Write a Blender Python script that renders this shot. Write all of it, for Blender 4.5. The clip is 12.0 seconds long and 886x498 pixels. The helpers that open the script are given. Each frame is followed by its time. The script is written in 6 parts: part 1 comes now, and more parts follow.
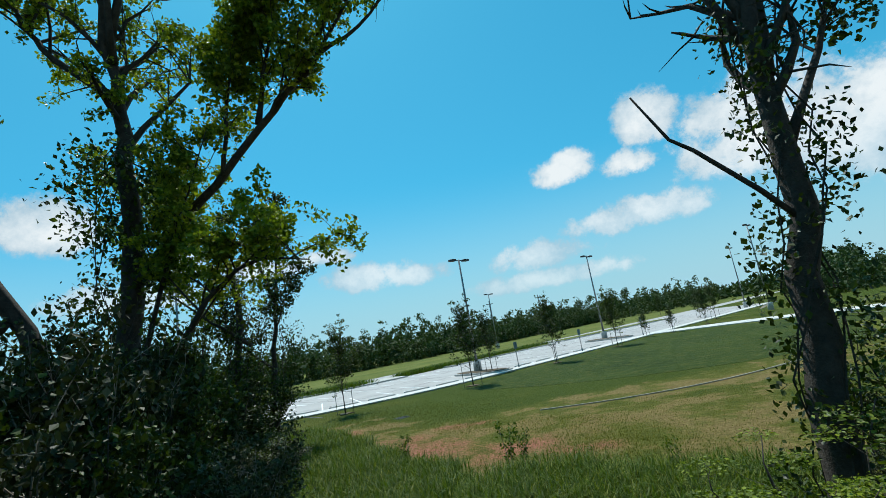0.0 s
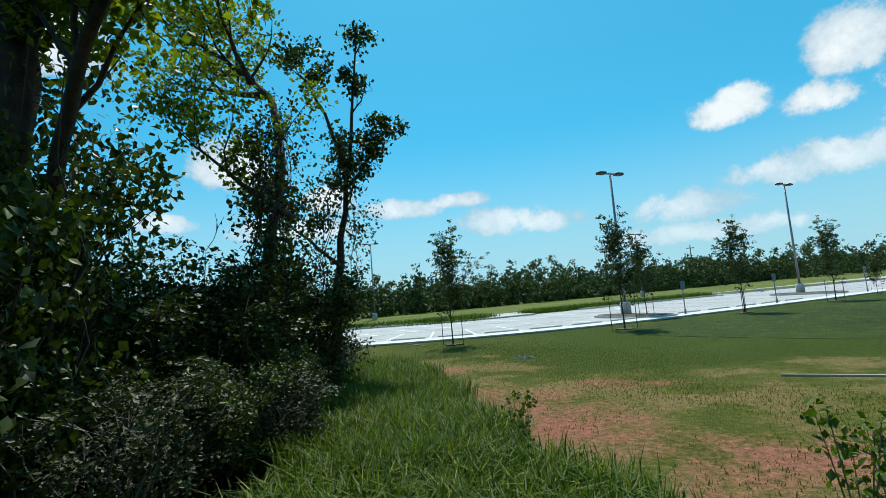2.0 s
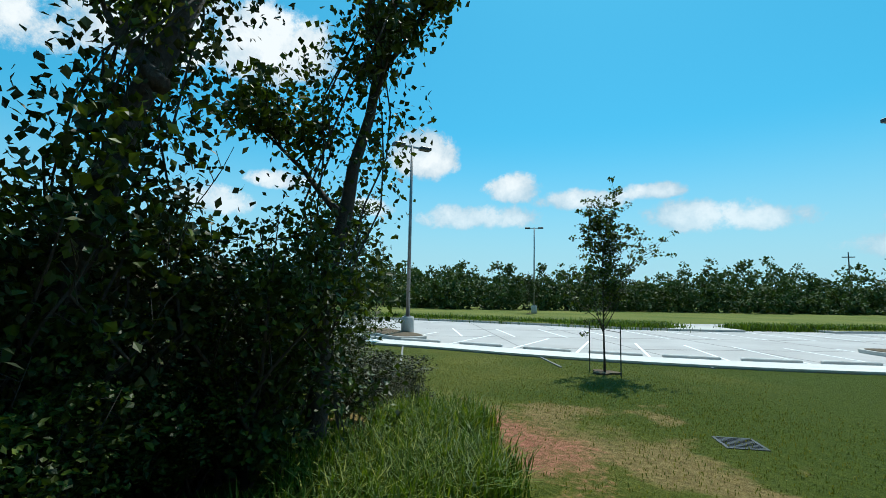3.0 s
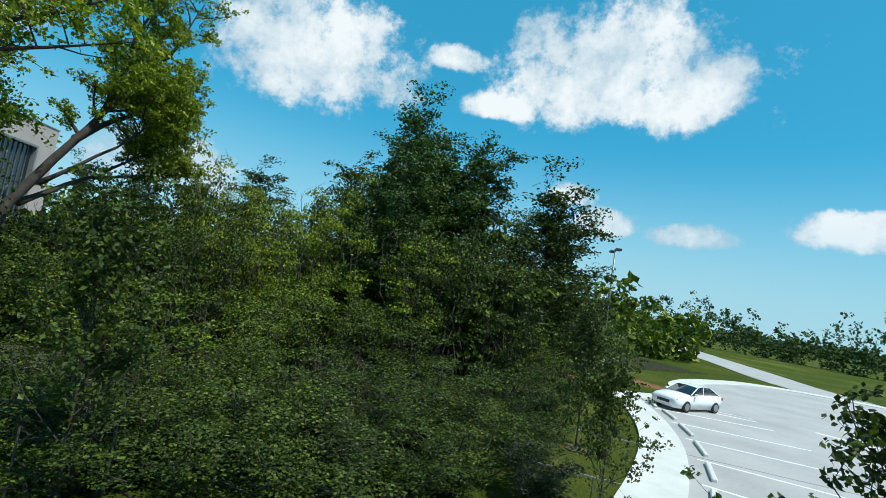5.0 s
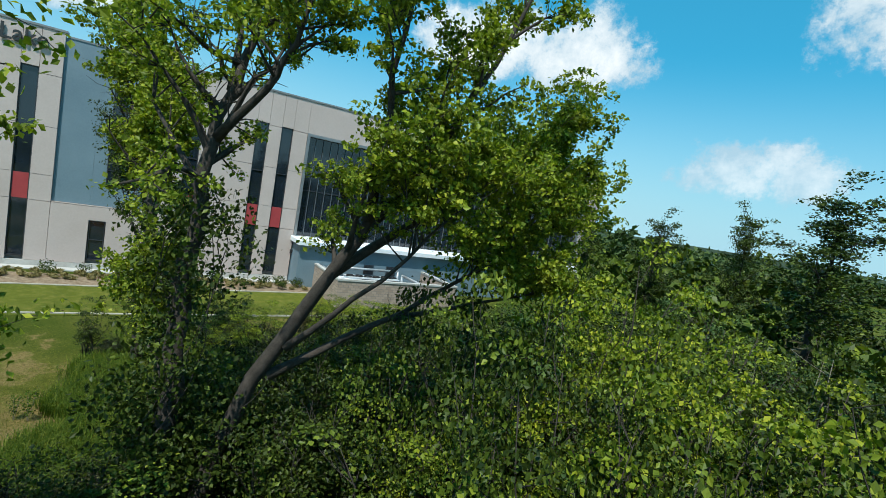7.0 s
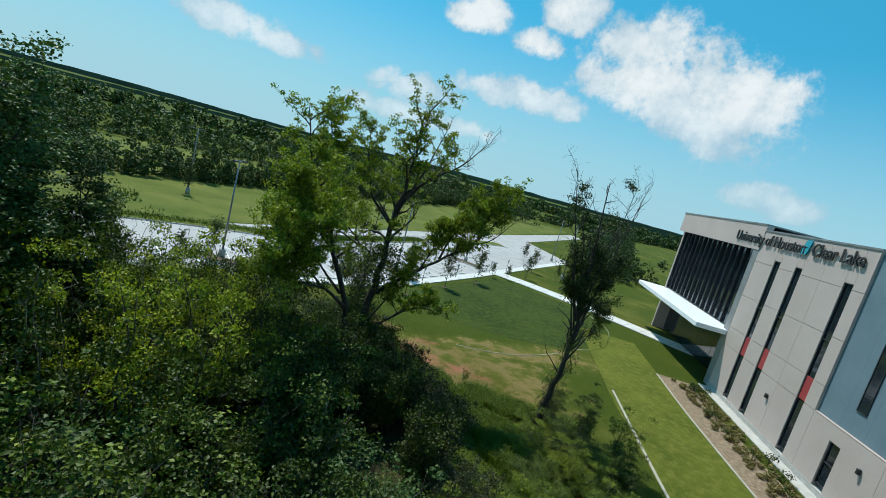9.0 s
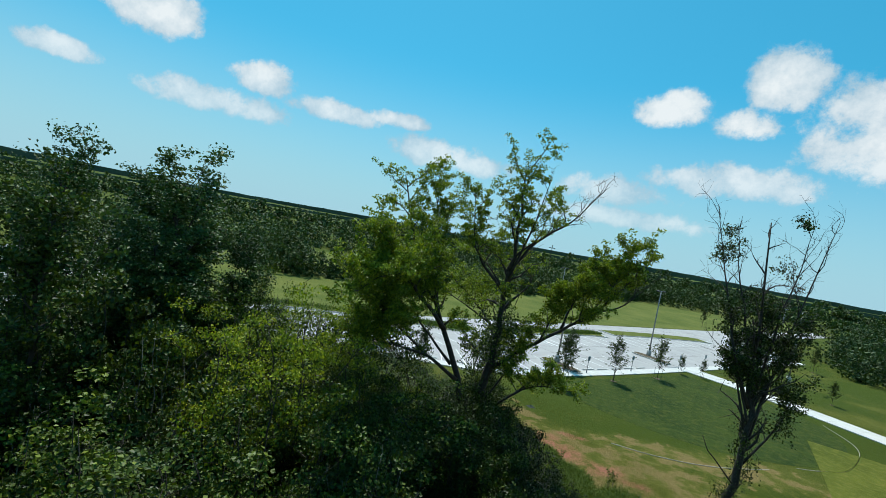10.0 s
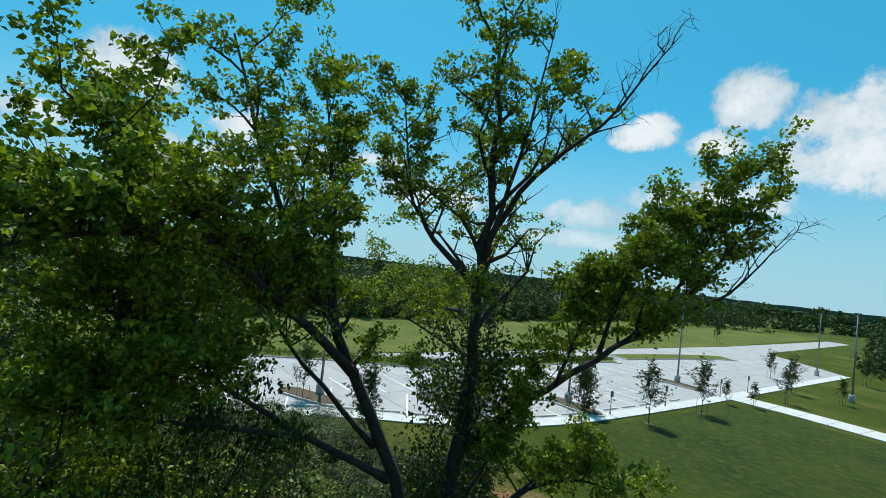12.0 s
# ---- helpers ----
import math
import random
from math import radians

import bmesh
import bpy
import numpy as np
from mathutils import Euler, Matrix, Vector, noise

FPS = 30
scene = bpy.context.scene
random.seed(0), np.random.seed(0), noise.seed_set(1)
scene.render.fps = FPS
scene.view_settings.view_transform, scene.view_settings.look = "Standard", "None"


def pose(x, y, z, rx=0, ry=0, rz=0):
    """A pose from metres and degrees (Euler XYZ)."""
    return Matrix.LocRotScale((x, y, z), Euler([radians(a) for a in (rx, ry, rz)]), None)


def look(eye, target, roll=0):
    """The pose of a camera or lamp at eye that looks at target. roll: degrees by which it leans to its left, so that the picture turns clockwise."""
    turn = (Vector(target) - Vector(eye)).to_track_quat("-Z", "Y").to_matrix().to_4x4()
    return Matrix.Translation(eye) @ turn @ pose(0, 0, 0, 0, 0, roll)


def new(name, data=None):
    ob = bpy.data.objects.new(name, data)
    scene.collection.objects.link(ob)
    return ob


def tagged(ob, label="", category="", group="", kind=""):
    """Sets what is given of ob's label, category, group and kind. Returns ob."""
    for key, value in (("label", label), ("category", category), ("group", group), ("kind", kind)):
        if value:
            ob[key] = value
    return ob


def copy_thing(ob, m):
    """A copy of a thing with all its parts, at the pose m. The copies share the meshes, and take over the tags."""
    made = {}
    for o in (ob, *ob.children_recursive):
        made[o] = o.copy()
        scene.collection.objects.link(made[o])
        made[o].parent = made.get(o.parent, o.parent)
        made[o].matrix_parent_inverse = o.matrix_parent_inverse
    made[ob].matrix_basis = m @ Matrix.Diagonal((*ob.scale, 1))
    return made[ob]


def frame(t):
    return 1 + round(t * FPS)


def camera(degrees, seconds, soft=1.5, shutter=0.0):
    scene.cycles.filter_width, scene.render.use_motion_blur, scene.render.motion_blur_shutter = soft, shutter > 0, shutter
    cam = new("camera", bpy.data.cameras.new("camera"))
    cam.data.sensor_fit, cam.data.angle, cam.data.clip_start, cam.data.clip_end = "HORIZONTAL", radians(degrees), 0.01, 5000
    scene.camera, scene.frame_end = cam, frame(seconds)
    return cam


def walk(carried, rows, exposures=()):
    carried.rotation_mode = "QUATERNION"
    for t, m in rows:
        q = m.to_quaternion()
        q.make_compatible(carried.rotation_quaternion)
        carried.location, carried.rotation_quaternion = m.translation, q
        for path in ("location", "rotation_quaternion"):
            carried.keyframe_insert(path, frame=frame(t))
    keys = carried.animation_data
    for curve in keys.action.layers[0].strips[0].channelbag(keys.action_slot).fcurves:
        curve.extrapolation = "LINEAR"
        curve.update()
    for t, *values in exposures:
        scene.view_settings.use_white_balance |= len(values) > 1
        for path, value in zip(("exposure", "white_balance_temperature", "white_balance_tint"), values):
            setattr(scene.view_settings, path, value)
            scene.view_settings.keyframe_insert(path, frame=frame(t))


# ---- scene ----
cam = camera(86.0, 12.0, soft=0.5)

# seconds, place, yaw, pitch, roll
PATH = [
    (0.0, 0.32, 1.30, 2.95, 8.1, 10.9, 9.6),
    (0.5, 0.15, 2.46, 3.05, 7.3, 3.1, 3.9),
    (1.0, -0.29, 4.39, 2.44, 10.0, 4.6, 1.0),
    (1.5, -0.74, 5.93, 1.99, 19.3, 6.0, 4.0),
    (2.0, -1.28, 8.03, 1.94, 23.5, 6.1, 4.5),
    (2.5, -2.56, 11.02, 2.02, 26.7, 5.9, 2.9),
    (3.0, -3.16, 14.39, 2.05, 44.3, 5.4, -1.1),
    (3.5, -3.95, 17.10, 1.72, 67.9, 5.3, -13.0),
    (3.7, -4.75, 18.70, 1.75, 72.6, 6.5, -14.0),
    (4.1, -8.67, 22.44, 2.18, 91.2, 6.4, -15.7),
    (4.5, -12.72, 26.99, 2.89, 120.4, 5.7, -13.4),
    (4.9, -15.58, 30.23, 3.79, 148.8, 5.0, -9.9),
    (5.3, -16.89, 31.10, 4.67, 165.1, 4.2, -8.4),
    (5.5, -17.34, 30.28, 5.10, 167.2, 3.6, -8.9),
    (6.0, -18.69, 26.95, 6.54, 184.8, 1.5, -9.3),
    (6.5, -19.20, 23.00, 7.69, 198.5, -1.0, -10.5),
    (6.7, -18.84, 21.32, 7.90, 204.4, -2.0, -10.2),
    (7.1, -19.06, 13.27, 9.86, 226.1, -7.0, -9.9),
    (7.5, -19.64, 1.52, 12.07, 259.6, -13.2, -10.6),
    (7.9, -19.09, -9.50, 13.97, 294.3, -17.6, -11.8),
    (8.3, -15.88, -15.28, 14.98, 320.3, -17.3, -12.8),
    (8.5, -14.23, -16.56, 14.88, 329.1, -14.8, -13.0),
    (9.0, -10.75, -17.68, 13.85, 349.8, -9.6, -15.1),
    (9.5, -7.69, -18.03, 12.98, 367.6, -5.3, -15.8),
    (10.0, -5.63, -16.23, 12.56, 373.2, -2.2, -10.4),
    (10.5, -4.71, -13.23, 12.25, 372.7, 1.9, -8.1),
    (11.0, -4.60, -9.80, 11.57, 371.7, 2.8, -4.0),
    (11.5, -5.06, -6.42, 10.82, 371.7, 2.6, -4.5),
    (12.0, -6.09, -2.65, 10.25, 371.7, 2.3, -6.4),
]
walk(cam, [(t, pose(x, y, z, 90 + pitch, roll, yaw)) for t, x, y, z, yaw, pitch, roll in PATH], [(0.0, -0.06, 6150, 4), (0.8, 0.08, 6150, 4), (1.5, 0.12, 6150, 4), (2.4, -0.02, 6150, 4), (3.0, 0.06, 6150, 4), (3.6, 0.18, 6150, 4), (5.5, -0.02, 6150, 4), (6.2, 0.12, 6150, 4), (6.9, 0.12, 6150, 4), (8.5, -0.08, 6150, 4), (12.0, -0.08, 6150, 4)])

# ---- light and exposure ----
scene.view_settings.exposure = 0.0
SUN_AZ, SUN_EL = 25.0, 61.0          # degrees: azimuth from +y towards -x, height


def nd(tree, kind, **props):
    node = tree.nodes.new(kind)
    for key, value in props.items():
        if key == "op":
            node.operation = value
        elif key == "clamp":
            node.use_clamp = value
        elif key == "blend":
            node.blend_type = value
        elif key == "data":
            node.data_type = value
    return node


def wire(tree, out, into):
    tree.links.new(out, into)


def math_node(tree, op, a, b=None, c=None, clamp=False):
    node = tree.nodes.new("ShaderNodeMath")
    node.operation, node.use_clamp = op, clamp
    for i, v in enumerate((a, b, c)):
        if v is None:
            continue
        if isinstance(v, (int, float)):
            node.inputs[i].default_value = v
        else:
            tree.links.new(v, node.inputs[i])
    return node.outputs[0]


def ramp(tree, fac, stops):
    node = tree.nodes.new("ShaderNodeValToRGB")
    el = node.color_ramp.elements
    while len(el) < len(stops):
        el.new(0.5)
    for e, (p, c) in zip(el, stops):
        e.position = p
        e.color = (*c, 1) if len(c) == 3 else c
    tree.links.new(fac, node.inputs[0])
    return node.outputs[0]


def mix_rgb(tree, fac, a, b, blend="MIX"):
    node = tree.nodes.new("ShaderNodeMix")
    node.data_type, node.blend_type = "RGBA", blend
    for sock, v in ((node.inputs[0], fac), (node.inputs[6], a), (node.inputs[7], b)):
        if isinstance(v, (int, float)):
            sock.default_value = v
        elif isinstance(v, tuple):
            sock.default_value = (*v, 1)
        else:
            tree.links.new(v, sock)
    return node.outputs[2]


def noise_tex(tree, scale, detail=4.0, rough=0.55, vec=None):
    node = tree.nodes.new("ShaderNodeTexNoise")
    node.inputs["Scale"].default_value = scale
    node.inputs["Detail"].default_value = detail
    node.inputs["Roughness"].default_value = rough
    if vec is not None:
        tree.links.new(vec, node.inputs["Vector"])
    return node.outputs["Fac"]


# sky with fair-weather cumulus: azimuth, height, half width, half height (degrees)
CLOUDS = [
    (-20, 19.7, 3.8, 3.7), (-10, 17.0, 4.8, 2.5), (-17, 15.7, 3.6, 1.9), (-29, 15.2, 7.8, 6.4), (-38, 12.6, 8, 6.6),
    (-17, 9.8, 10, 2.3), (-5, 7.6, 7.2, 2.3), (21, 11.7, 4.4, 1.3), (16, 8.6, 6.4, 2.3), (10, 8.0, 5, 1.6),
    (47, 16.1, 4.8, 3.7), (36, 12.5, 3.9, 2.3), (28, 11.0, 6, 1.6), (40, 9.0, 8.5, 2.0), (53, 10, 3.3, 1.5),
    (66, 26, 9.5, 4.8), (77, 27, 11, 6.2), (64, 12.5, 4, 1.4), (71, 9.5, 5.2, 2.1), (92, 24, 9, 5),
    (174, 23.4, 13, 7.8), (157, 26.4, 4.3, 1.8), (151, 22, 5, 2.1), (138, 25.8, 16, 8), (207, 18, 9, 6), (187, 8, 8, 4),
    (141, 13, 2.9, 1.8), (137, 10.2, 4.6, 2.3), (128, 9.6, 6, 1.7), (115, 11, 6, 2.4),
    (-62, 15.4, 6.4, 3.8), (-66, 7, 6, 4.6), (-45, 5, 5.6, 2.2), (-6, 5.0, 12, 1.7),
    (218, 18, 9, 5), (245, 25, 12, 7), (262, 14, 9, 4), (283, 19, 7, 6),
]
world = bpy.data.worlds.new("sky")
scene.world = world
world.use_nodes = True
wt = world.node_tree
wt.nodes.clear()
sky = wt.nodes.new("ShaderNodeTexSky")
sky.sky_type = "NISHITA"
sky.sun_disc = False
sky.sun_elevation, sky.sun_rotation = radians(SUN_EL), radians(-SUN_AZ)
sky.air_density, sky.dust_density, sky.ozone_density = 1.0, 0.6, 1.0
coord = wt.nodes.new("ShaderNodeTexCoord")
sep = wt.nodes.new("ShaderNodeSeparateXYZ")
wire(wt, coord.outputs["Generated"], sep.inputs[0])
az = math_node(wt, "MULTIPLY", math_node(wt, "ARCTAN2", sep.outputs[0], sep.outputs[1]), -180 / math.pi)
el = math_node(wt, "MULTIPLY", math_node(wt, "ARCSINE", sep.outputs[2]), 180 / math.pi)
wob = noise_tex(wt, 12.0, 10.0, 0.68, coord.outputs["Generated"])
field = None
for a, e, ra, re in CLOUDS:
    a = (a + 180) % 360 - 180
    da = math_node(wt, "WRAP", math_node(wt, "SUBTRACT", az, float(a)), 180.0, -180.0)
    dx = math_node(wt, "MULTIPLY", da, 1.0 / (ra / max(0.5, math.cos(radians(e)))))
    dy = math_node(wt, "MULTIPLY", math_node(wt, "SUBTRACT", el, float(e)), 1.0 / re)
    dy = math_node(wt, "MAXIMUM", dy, math_node(wt, "MULTIPLY", dy, -1.35))
    r2 = math_node(wt, "ADD", math_node(wt, "MULTIPLY", dx, dx), math_node(wt, "MULTIPLY", dy, dy))
    val = math_node(wt, "SUBTRACT", 1.0, r2)
    field = val if field is None else math_node(wt, "SMOOTH_MAX", field, val, 0.25)
body = math_node(wt, "ADD", field, math_node(wt, "MULTIPLY", math_node(wt, "SUBTRACT", wob, 0.5), 3.4))
mask = nd(wt, "ShaderNodeMapRange")
mask.interpolation_type = "SMOOTHSTEP"
wire(wt, body, mask.inputs[0])
mask.inputs[1].default_value, mask.inputs[2].default_value = 0.0, 0.7
low = nd(wt, "ShaderNodeMapRange")
wire(wt, el, low.inputs[0])
low.inputs[1].default_value, low.inputs[2].default_value = 2.0, 14.0
low.inputs[3].default_value, low.inputs[4].default_value = 0.45, 1.0
amount = math_node(wt, "MULTIPLY", mask.outputs[0], low.outputs[0])
shade = noise_tex(wt, 7.0, 5.0, 0.6, coord.outputs["Generated"])
lit = math_node(wt, "ADD", math_node(wt, "MULTIPLY", math_node(wt, "SUBTRACT", shade, 0.5), 1.6), math_node(wt, "MULTIPLY", body, 0.42), clamp=True)
white = ramp(wt, lit, [(0.05, (5.4, 6.9, 8.0)), (0.55, (10.2, 10.3, 10.4))])
tinted = mix_rgb(wt, 1.0, sky.outputs[0], (0.50, 1.40, 1.50), "MULTIPLY")
tinted = mix_rgb(wt, 0.42, tinted, (0.55, 5.3, 8.4))
pale = nd(wt, "ShaderNodeMapRange")
pale.interpolation_type = "SMOOTHSTEP"
wire(wt, el, pale.inputs[0])
pale.inputs[1].default_value, pale.inputs[2].default_value = -1.0, 20.0
pale.inputs[3].default_value, pale.inputs[4].default_value = 0.92, 0.0
tinted = mix_rgb(wt, pale.outputs[0], tinted, (5.0, 7.5, 8.6))
both = mix_rgb(wt, amount, tinted, white)
back = wt.nodes.new("ShaderNodeBackground")
back.inputs[1].default_value = 0.09
wire(wt, both, back.inputs[0])
wout = wt.nodes.new("ShaderNodeOutputWorld")
wire(wt, back.outputs[0], wout.inputs[0])

lamp = bpy.data.lights.new("sun", "SUN")
lamp.energy, lamp.angle, lamp.color = 5.0, radians(0.53), (1.0, 0.96, 0.88)
sun = new("sun", lamp)
sdir = Vector((-math.sin(radians(SUN_AZ)) * math.cos(radians(SUN_EL)), math.cos(radians(SUN_AZ)) * math.cos(radians(SUN_EL)), math.sin(radians(SUN_EL))))
sun.matrix_world = look(sdir * 200, (0, 0, 0))


# ---- materials ----
def material(name, rough=0.7, metal=0.0):
    mat = bpy.data.materials.new(name)
    mat.use_nodes = True
    t = mat.node_tree
    b = t.nodes["Principled BSDF"]
    b.inputs["Roughness"].default_value = rough
    b.inputs["Metallic"].default_value = metal
    return mat, t, b


def world_pos(t):
    g = t.nodes.new("ShaderNodeNewGeometry")
    return g.outputs["Position"]


def bump(t, b, height, strength=0.4, dist=0.02):
    n = t.nodes.new("ShaderNodeBump")
    n.inputs["Strength"].default_value = strength
    n.inputs["Distance"].default_value = dist
    t.links.new(height, n.inputs["Height"])
    t.links.new(n.outputs[0], b.inputs["Normal"])


def noisy(name, c1, c2, scale=3.0, rough=0.75, fine=40.0, metal=0.0, bump_s=0.3, bump_d=0.01):
    """Two tones at a broad scale, with fine grain and relief."""
    mat, t, b = material(name, rough, metal)
    if rough > 0.9:
        b.inputs["Specular IOR Level"].default_value = 0.12
    p = world_pos(t)
    broad = noise_tex(t, scale, 5, 0.6, p)
    grain = noise_tex(t, fine, 3, 0.6, p)
    f = math_node(t, "ADD", math_node(t, "MULTIPLY", broad, 0.7), math_node(t, "MULTIPLY", grain, 0.3))
    t.links.new(ramp(t, f, [(0.35, c1), (0.65, c2)]), b.inputs["Base Color"])
    if bump_s:
        bump(t, b, grain, bump_s, bump_d)
    return mat


def leafy(name, dark, light, yellow=None, gloss=0.48, through_light=0.13):
    """Leaves: tone varies by leaf and by tree, light shines through."""
    mat, t, b = material(name, gloss)
    geo = t.nodes.new("ShaderNodeNewGeometry")
    info = t.nodes.new("ShaderNodeObjectInfo")
    f = math_node(t, "ADD", math_node(t, "MULTIPLY", geo.outputs["Random Per Island"], 0.75), math_node(t, "MULTIPLY", info.outputs["Random"], 0.25))
    stops = [(0.0, dark), (0.7, light)]
    if yellow:
        stops.append((0.97, yellow))
    col = ramp(t, f, stops)
    t.links.new(col, b.inputs["Base Color"])
    tr = t.nodes.new("ShaderNodeBsdfTranslucent")
    t.links.new(mix_rgb(t, 1.0, col, (1.5, 1.7, 0.6), "MULTIPLY"), tr.inputs[0])
    mx = t.nodes.new("ShaderNodeMixShader")
    mx.inputs[0].default_value = through_light
    b.inputs["Specular IOR Level"].default_value = 0.2
    t.links.new(b.outputs[0], mx.inputs[1])
    t.links.new(tr.outputs[0], mx.inputs[2])
    t.links.new(mx.outputs[0], t.nodes["Material Output"].inputs[0])
    return mat


M_LEAF = leafy("leaf_green", (0.017, 0.03, 0.004), (0.088, 0.124, 0.012), (0.22, 0.25, 0.024))
M_LEAF_Y = leafy("leaf_yellow_green", (0.040, 0.064, 0.006), (0.205, 0.250, 0.018), (0.40, 0.39, 0.03), 0.48, 0.28)
M_LEAF_D = leafy("leaf_dark", (0.01, 0.019, 0.004), (0.048, 0.07, 0.009), (0.125, 0.16, 0.018), 0.48, 0.15)
M_LEAF_B = leafy("leaf_blue_green", (0.018, 0.04, 0.011), (0.06, 0.102, 0.022), (0.115, 0.155, 0.034))
# Dull grey-green, its tones lowered so the colour carries the thicket's own shade.
M_BRUSH = leafy("brush_leaf_shaded", (0.012, 0.016, 0.006), (0.045, 0.054, 0.017), (0.12, 0.12, 0.045), 0.55, 0.1)
M_FAR = leafy("far_leaf", (0.020, 0.040, 0.012), (0.055, 0.085, 0.022), (0.08, 0.105, 0.025), 0.6, 0.12)
M_GRASS = leafy("grass_blade", (0.022, 0.048, 0.004), (0.085, 0.128, 0.009), (0.24, 0.24, 0.035), 0.6, 0.3)
M_DRY = leafy("dry_grass_blade", (0.072, 0.088, 0.011), (0.150, 0.145, 0.022), (0.32, 0.25, 0.08), 0.6, 0.25)
M_STRAW = leafy("straw_blade", (0.10, 0.085, 0.025), (0.25, 0.20, 0.08), (0.40, 0.32, 0.15), 0.6, 0.12)
M_BARK = noisy("bark", (0.022, 0.017, 0.013), (0.062, 0.050, 0.040), 6.0, 0.9, 30.0, 0, 0.8, 0.02)
M_BARK_PALE = noisy("bark_pale", (0.10, 0.085, 0.065), (0.25, 0.22, 0.18), 5.0, 0.85, 30.0, 0, 0.6, 0.01)
M_STAKE = noisy("stake", (0.03, 0.035, 0.03), (0.06, 0.065, 0.06), 8.0, 0.6)
M_CONC = noisy("concrete", (0.32, 0.298, 0.288), (0.42, 0.396, 0.385), 0.35, 0.85, 14.0, 0, 0.15, 0.004)
M_WALK = noisy("sidewalk", (0.50, 0.48, 0.45), (0.62, 0.60, 0.57), 0.8, 0.85, 18.0, 0, 0.15, 0.004)
M_KERB = noisy("kerb", (0.36, 0.34, 0.31), (0.50, 0.48, 0.45), 1.5, 0.85, 20.0)
M_JOINT = noisy("joint", (0.16, 0.15, 0.14), (0.24, 0.23, 0.22), 2.0, 0.9)
M_PAINT = noisy("road_paint", (0.70, 0.70, 0.69), (0.82, 0.82, 0.80), 3.0, 0.6)
M_MULCH = noisy("mulch", (0.06, 0.045, 0.03), (0.17, 0.13, 0.09), 5.0, 0.95, 30, 0, 0.9, 0.03)
M_STONE = noisy("gravel_bed", (0.14, 0.095, 0.060), (0.33, 0.25, 0.17), 4.0, 0.95, 25, 0, 0.9, 0.04)
M_POLE = noisy("pole_metal", (0.16, 0.17, 0.18), (0.24, 0.25, 0.26), 2.0, 0.45, 40, 0.6, 0.05)
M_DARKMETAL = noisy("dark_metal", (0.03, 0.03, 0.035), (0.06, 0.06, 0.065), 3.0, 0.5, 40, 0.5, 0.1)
M_WALL = noisy("wall_panel", (0.46, 0.372, 0.335), (0.53, 0.436, 0.398), 0.25, 0.8, 8.0, 0, 0.1, 0.004)
M_BLUE = noisy("wall_blue_grey", (0.13, 0.19, 0.23), (0.17, 0.235, 0.275), 0.4, 0.6, 10.0, 0, 0.05)
M_TRIM = noisy("coping", (0.20, 0.20, 0.20), (0.30, 0.30, 0.30), 1.0, 0.5, 20, 0.3, 0.05)
M_FRAME = noisy("window_frame", (0.25, 0.25, 0.25), (0.33, 0.33, 0.33), 2.0, 0.4, 20, 0.6, 0.03)
M_RED = noisy("red_panel", (0.30, 0.035, 0.04), (0.38, 0.05, 0.05), 1.0, 0.5, 10, 0, 0.03)
M_WHITE = noisy("white_metal", (0.74, 0.75, 0.76), (0.84, 0.85, 0.86), 1.0, 0.4, 20, 0, 0.03)


def brick_material():
    """Running-bond brick with pale mortar, laid along both directions of the building's walls."""
    mat, t, b = material("brick", 0.9)
    s = t.nodes.new("ShaderNodeSeparateXYZ")
    t.links.new(world_pos(t), s.inputs[0])
    along = math_node(t, "ADD", math_node(t, "MULTIPLY", s.outputs[0], 1.2796), math_node(t, "MULTIPLY", s.outputs[1], 0.6022))
    v = t.nodes.new("ShaderNodeCombineXYZ")
    t.links.new(along, v.inputs[0])
    t.links.new(s.outputs[2], v.inputs[1])
    k = t.nodes.new("ShaderNodeTexBrick")
    t.links.new(v.outputs[0], k.inputs["Vector"])
    k.inputs["Color1"].default_value, k.inputs["Color2"].default_value, k.inputs["Mortar"].default_value = (0.40, 0.31, 0.25, 1), (0.30, 0.23, 0.18, 1), (0.20, 0.18, 0.16, 1)
    k.inputs["Scale"].default_value, k.inputs["Mortar Size"].default_value = 1.0, 0.012
    k.inputs["Brick Width"].default_value, k.inputs["Row Height"].default_value = 0.40, 0.20
    t.links.new(k.outputs["Color"], b.inputs["Base Color"])
    bump(t, b, k.outputs["Fac"], 0.5, -0.01)
    return mat


M_BRICK = brick_material()
M_LETTER = noisy("letter", (0.02, 0.02, 0.02), (0.035, 0.035, 0.035), 2.0, 0.5)
M_TEAL = noisy("logo_teal", (0.03, 0.30, 0.40), (0.05, 0.36, 0.46), 2.0, 0.5)
M_CAR = noisy("car_paint_white", (0.74, 0.75, 0.76), (0.80, 0.81, 0.82), 0.5, 0.18, 5, 0, 0)
M_TYRE = noisy("tyre", (0.015, 0.015, 0.015), (0.03, 0.03, 0.03), 8.0, 0.85)
M_LAMP = noisy("tail_lamp", (0.35, 0.02, 0.02), (0.42, 0.03, 0.03), 4.0, 0.3)
M_ROCK = noisy("edging", (0.30, 0.27, 0.21), (0.42, 0.39, 0.32), 2.0, 0.85)


def glass(name, tint):
    mat, t, b = material(name, 0.06)
    p = world_pos(t)
    t.links.new(ramp(t, noise_tex(t, 0.8, 2, 0.5, p), [(0.3, tuple(0.6 * c for c in tint)), (0.7, tint)]), b.inputs["Base Color"])
    b.inputs["Specular IOR Level"].default_value = 0.8
    return mat


M_GLASS = glass("dark_glass", (0.016, 0.024, 0.034))
M_CARGLASS = glass("car_glass", (0.012, 0.014, 0.016))


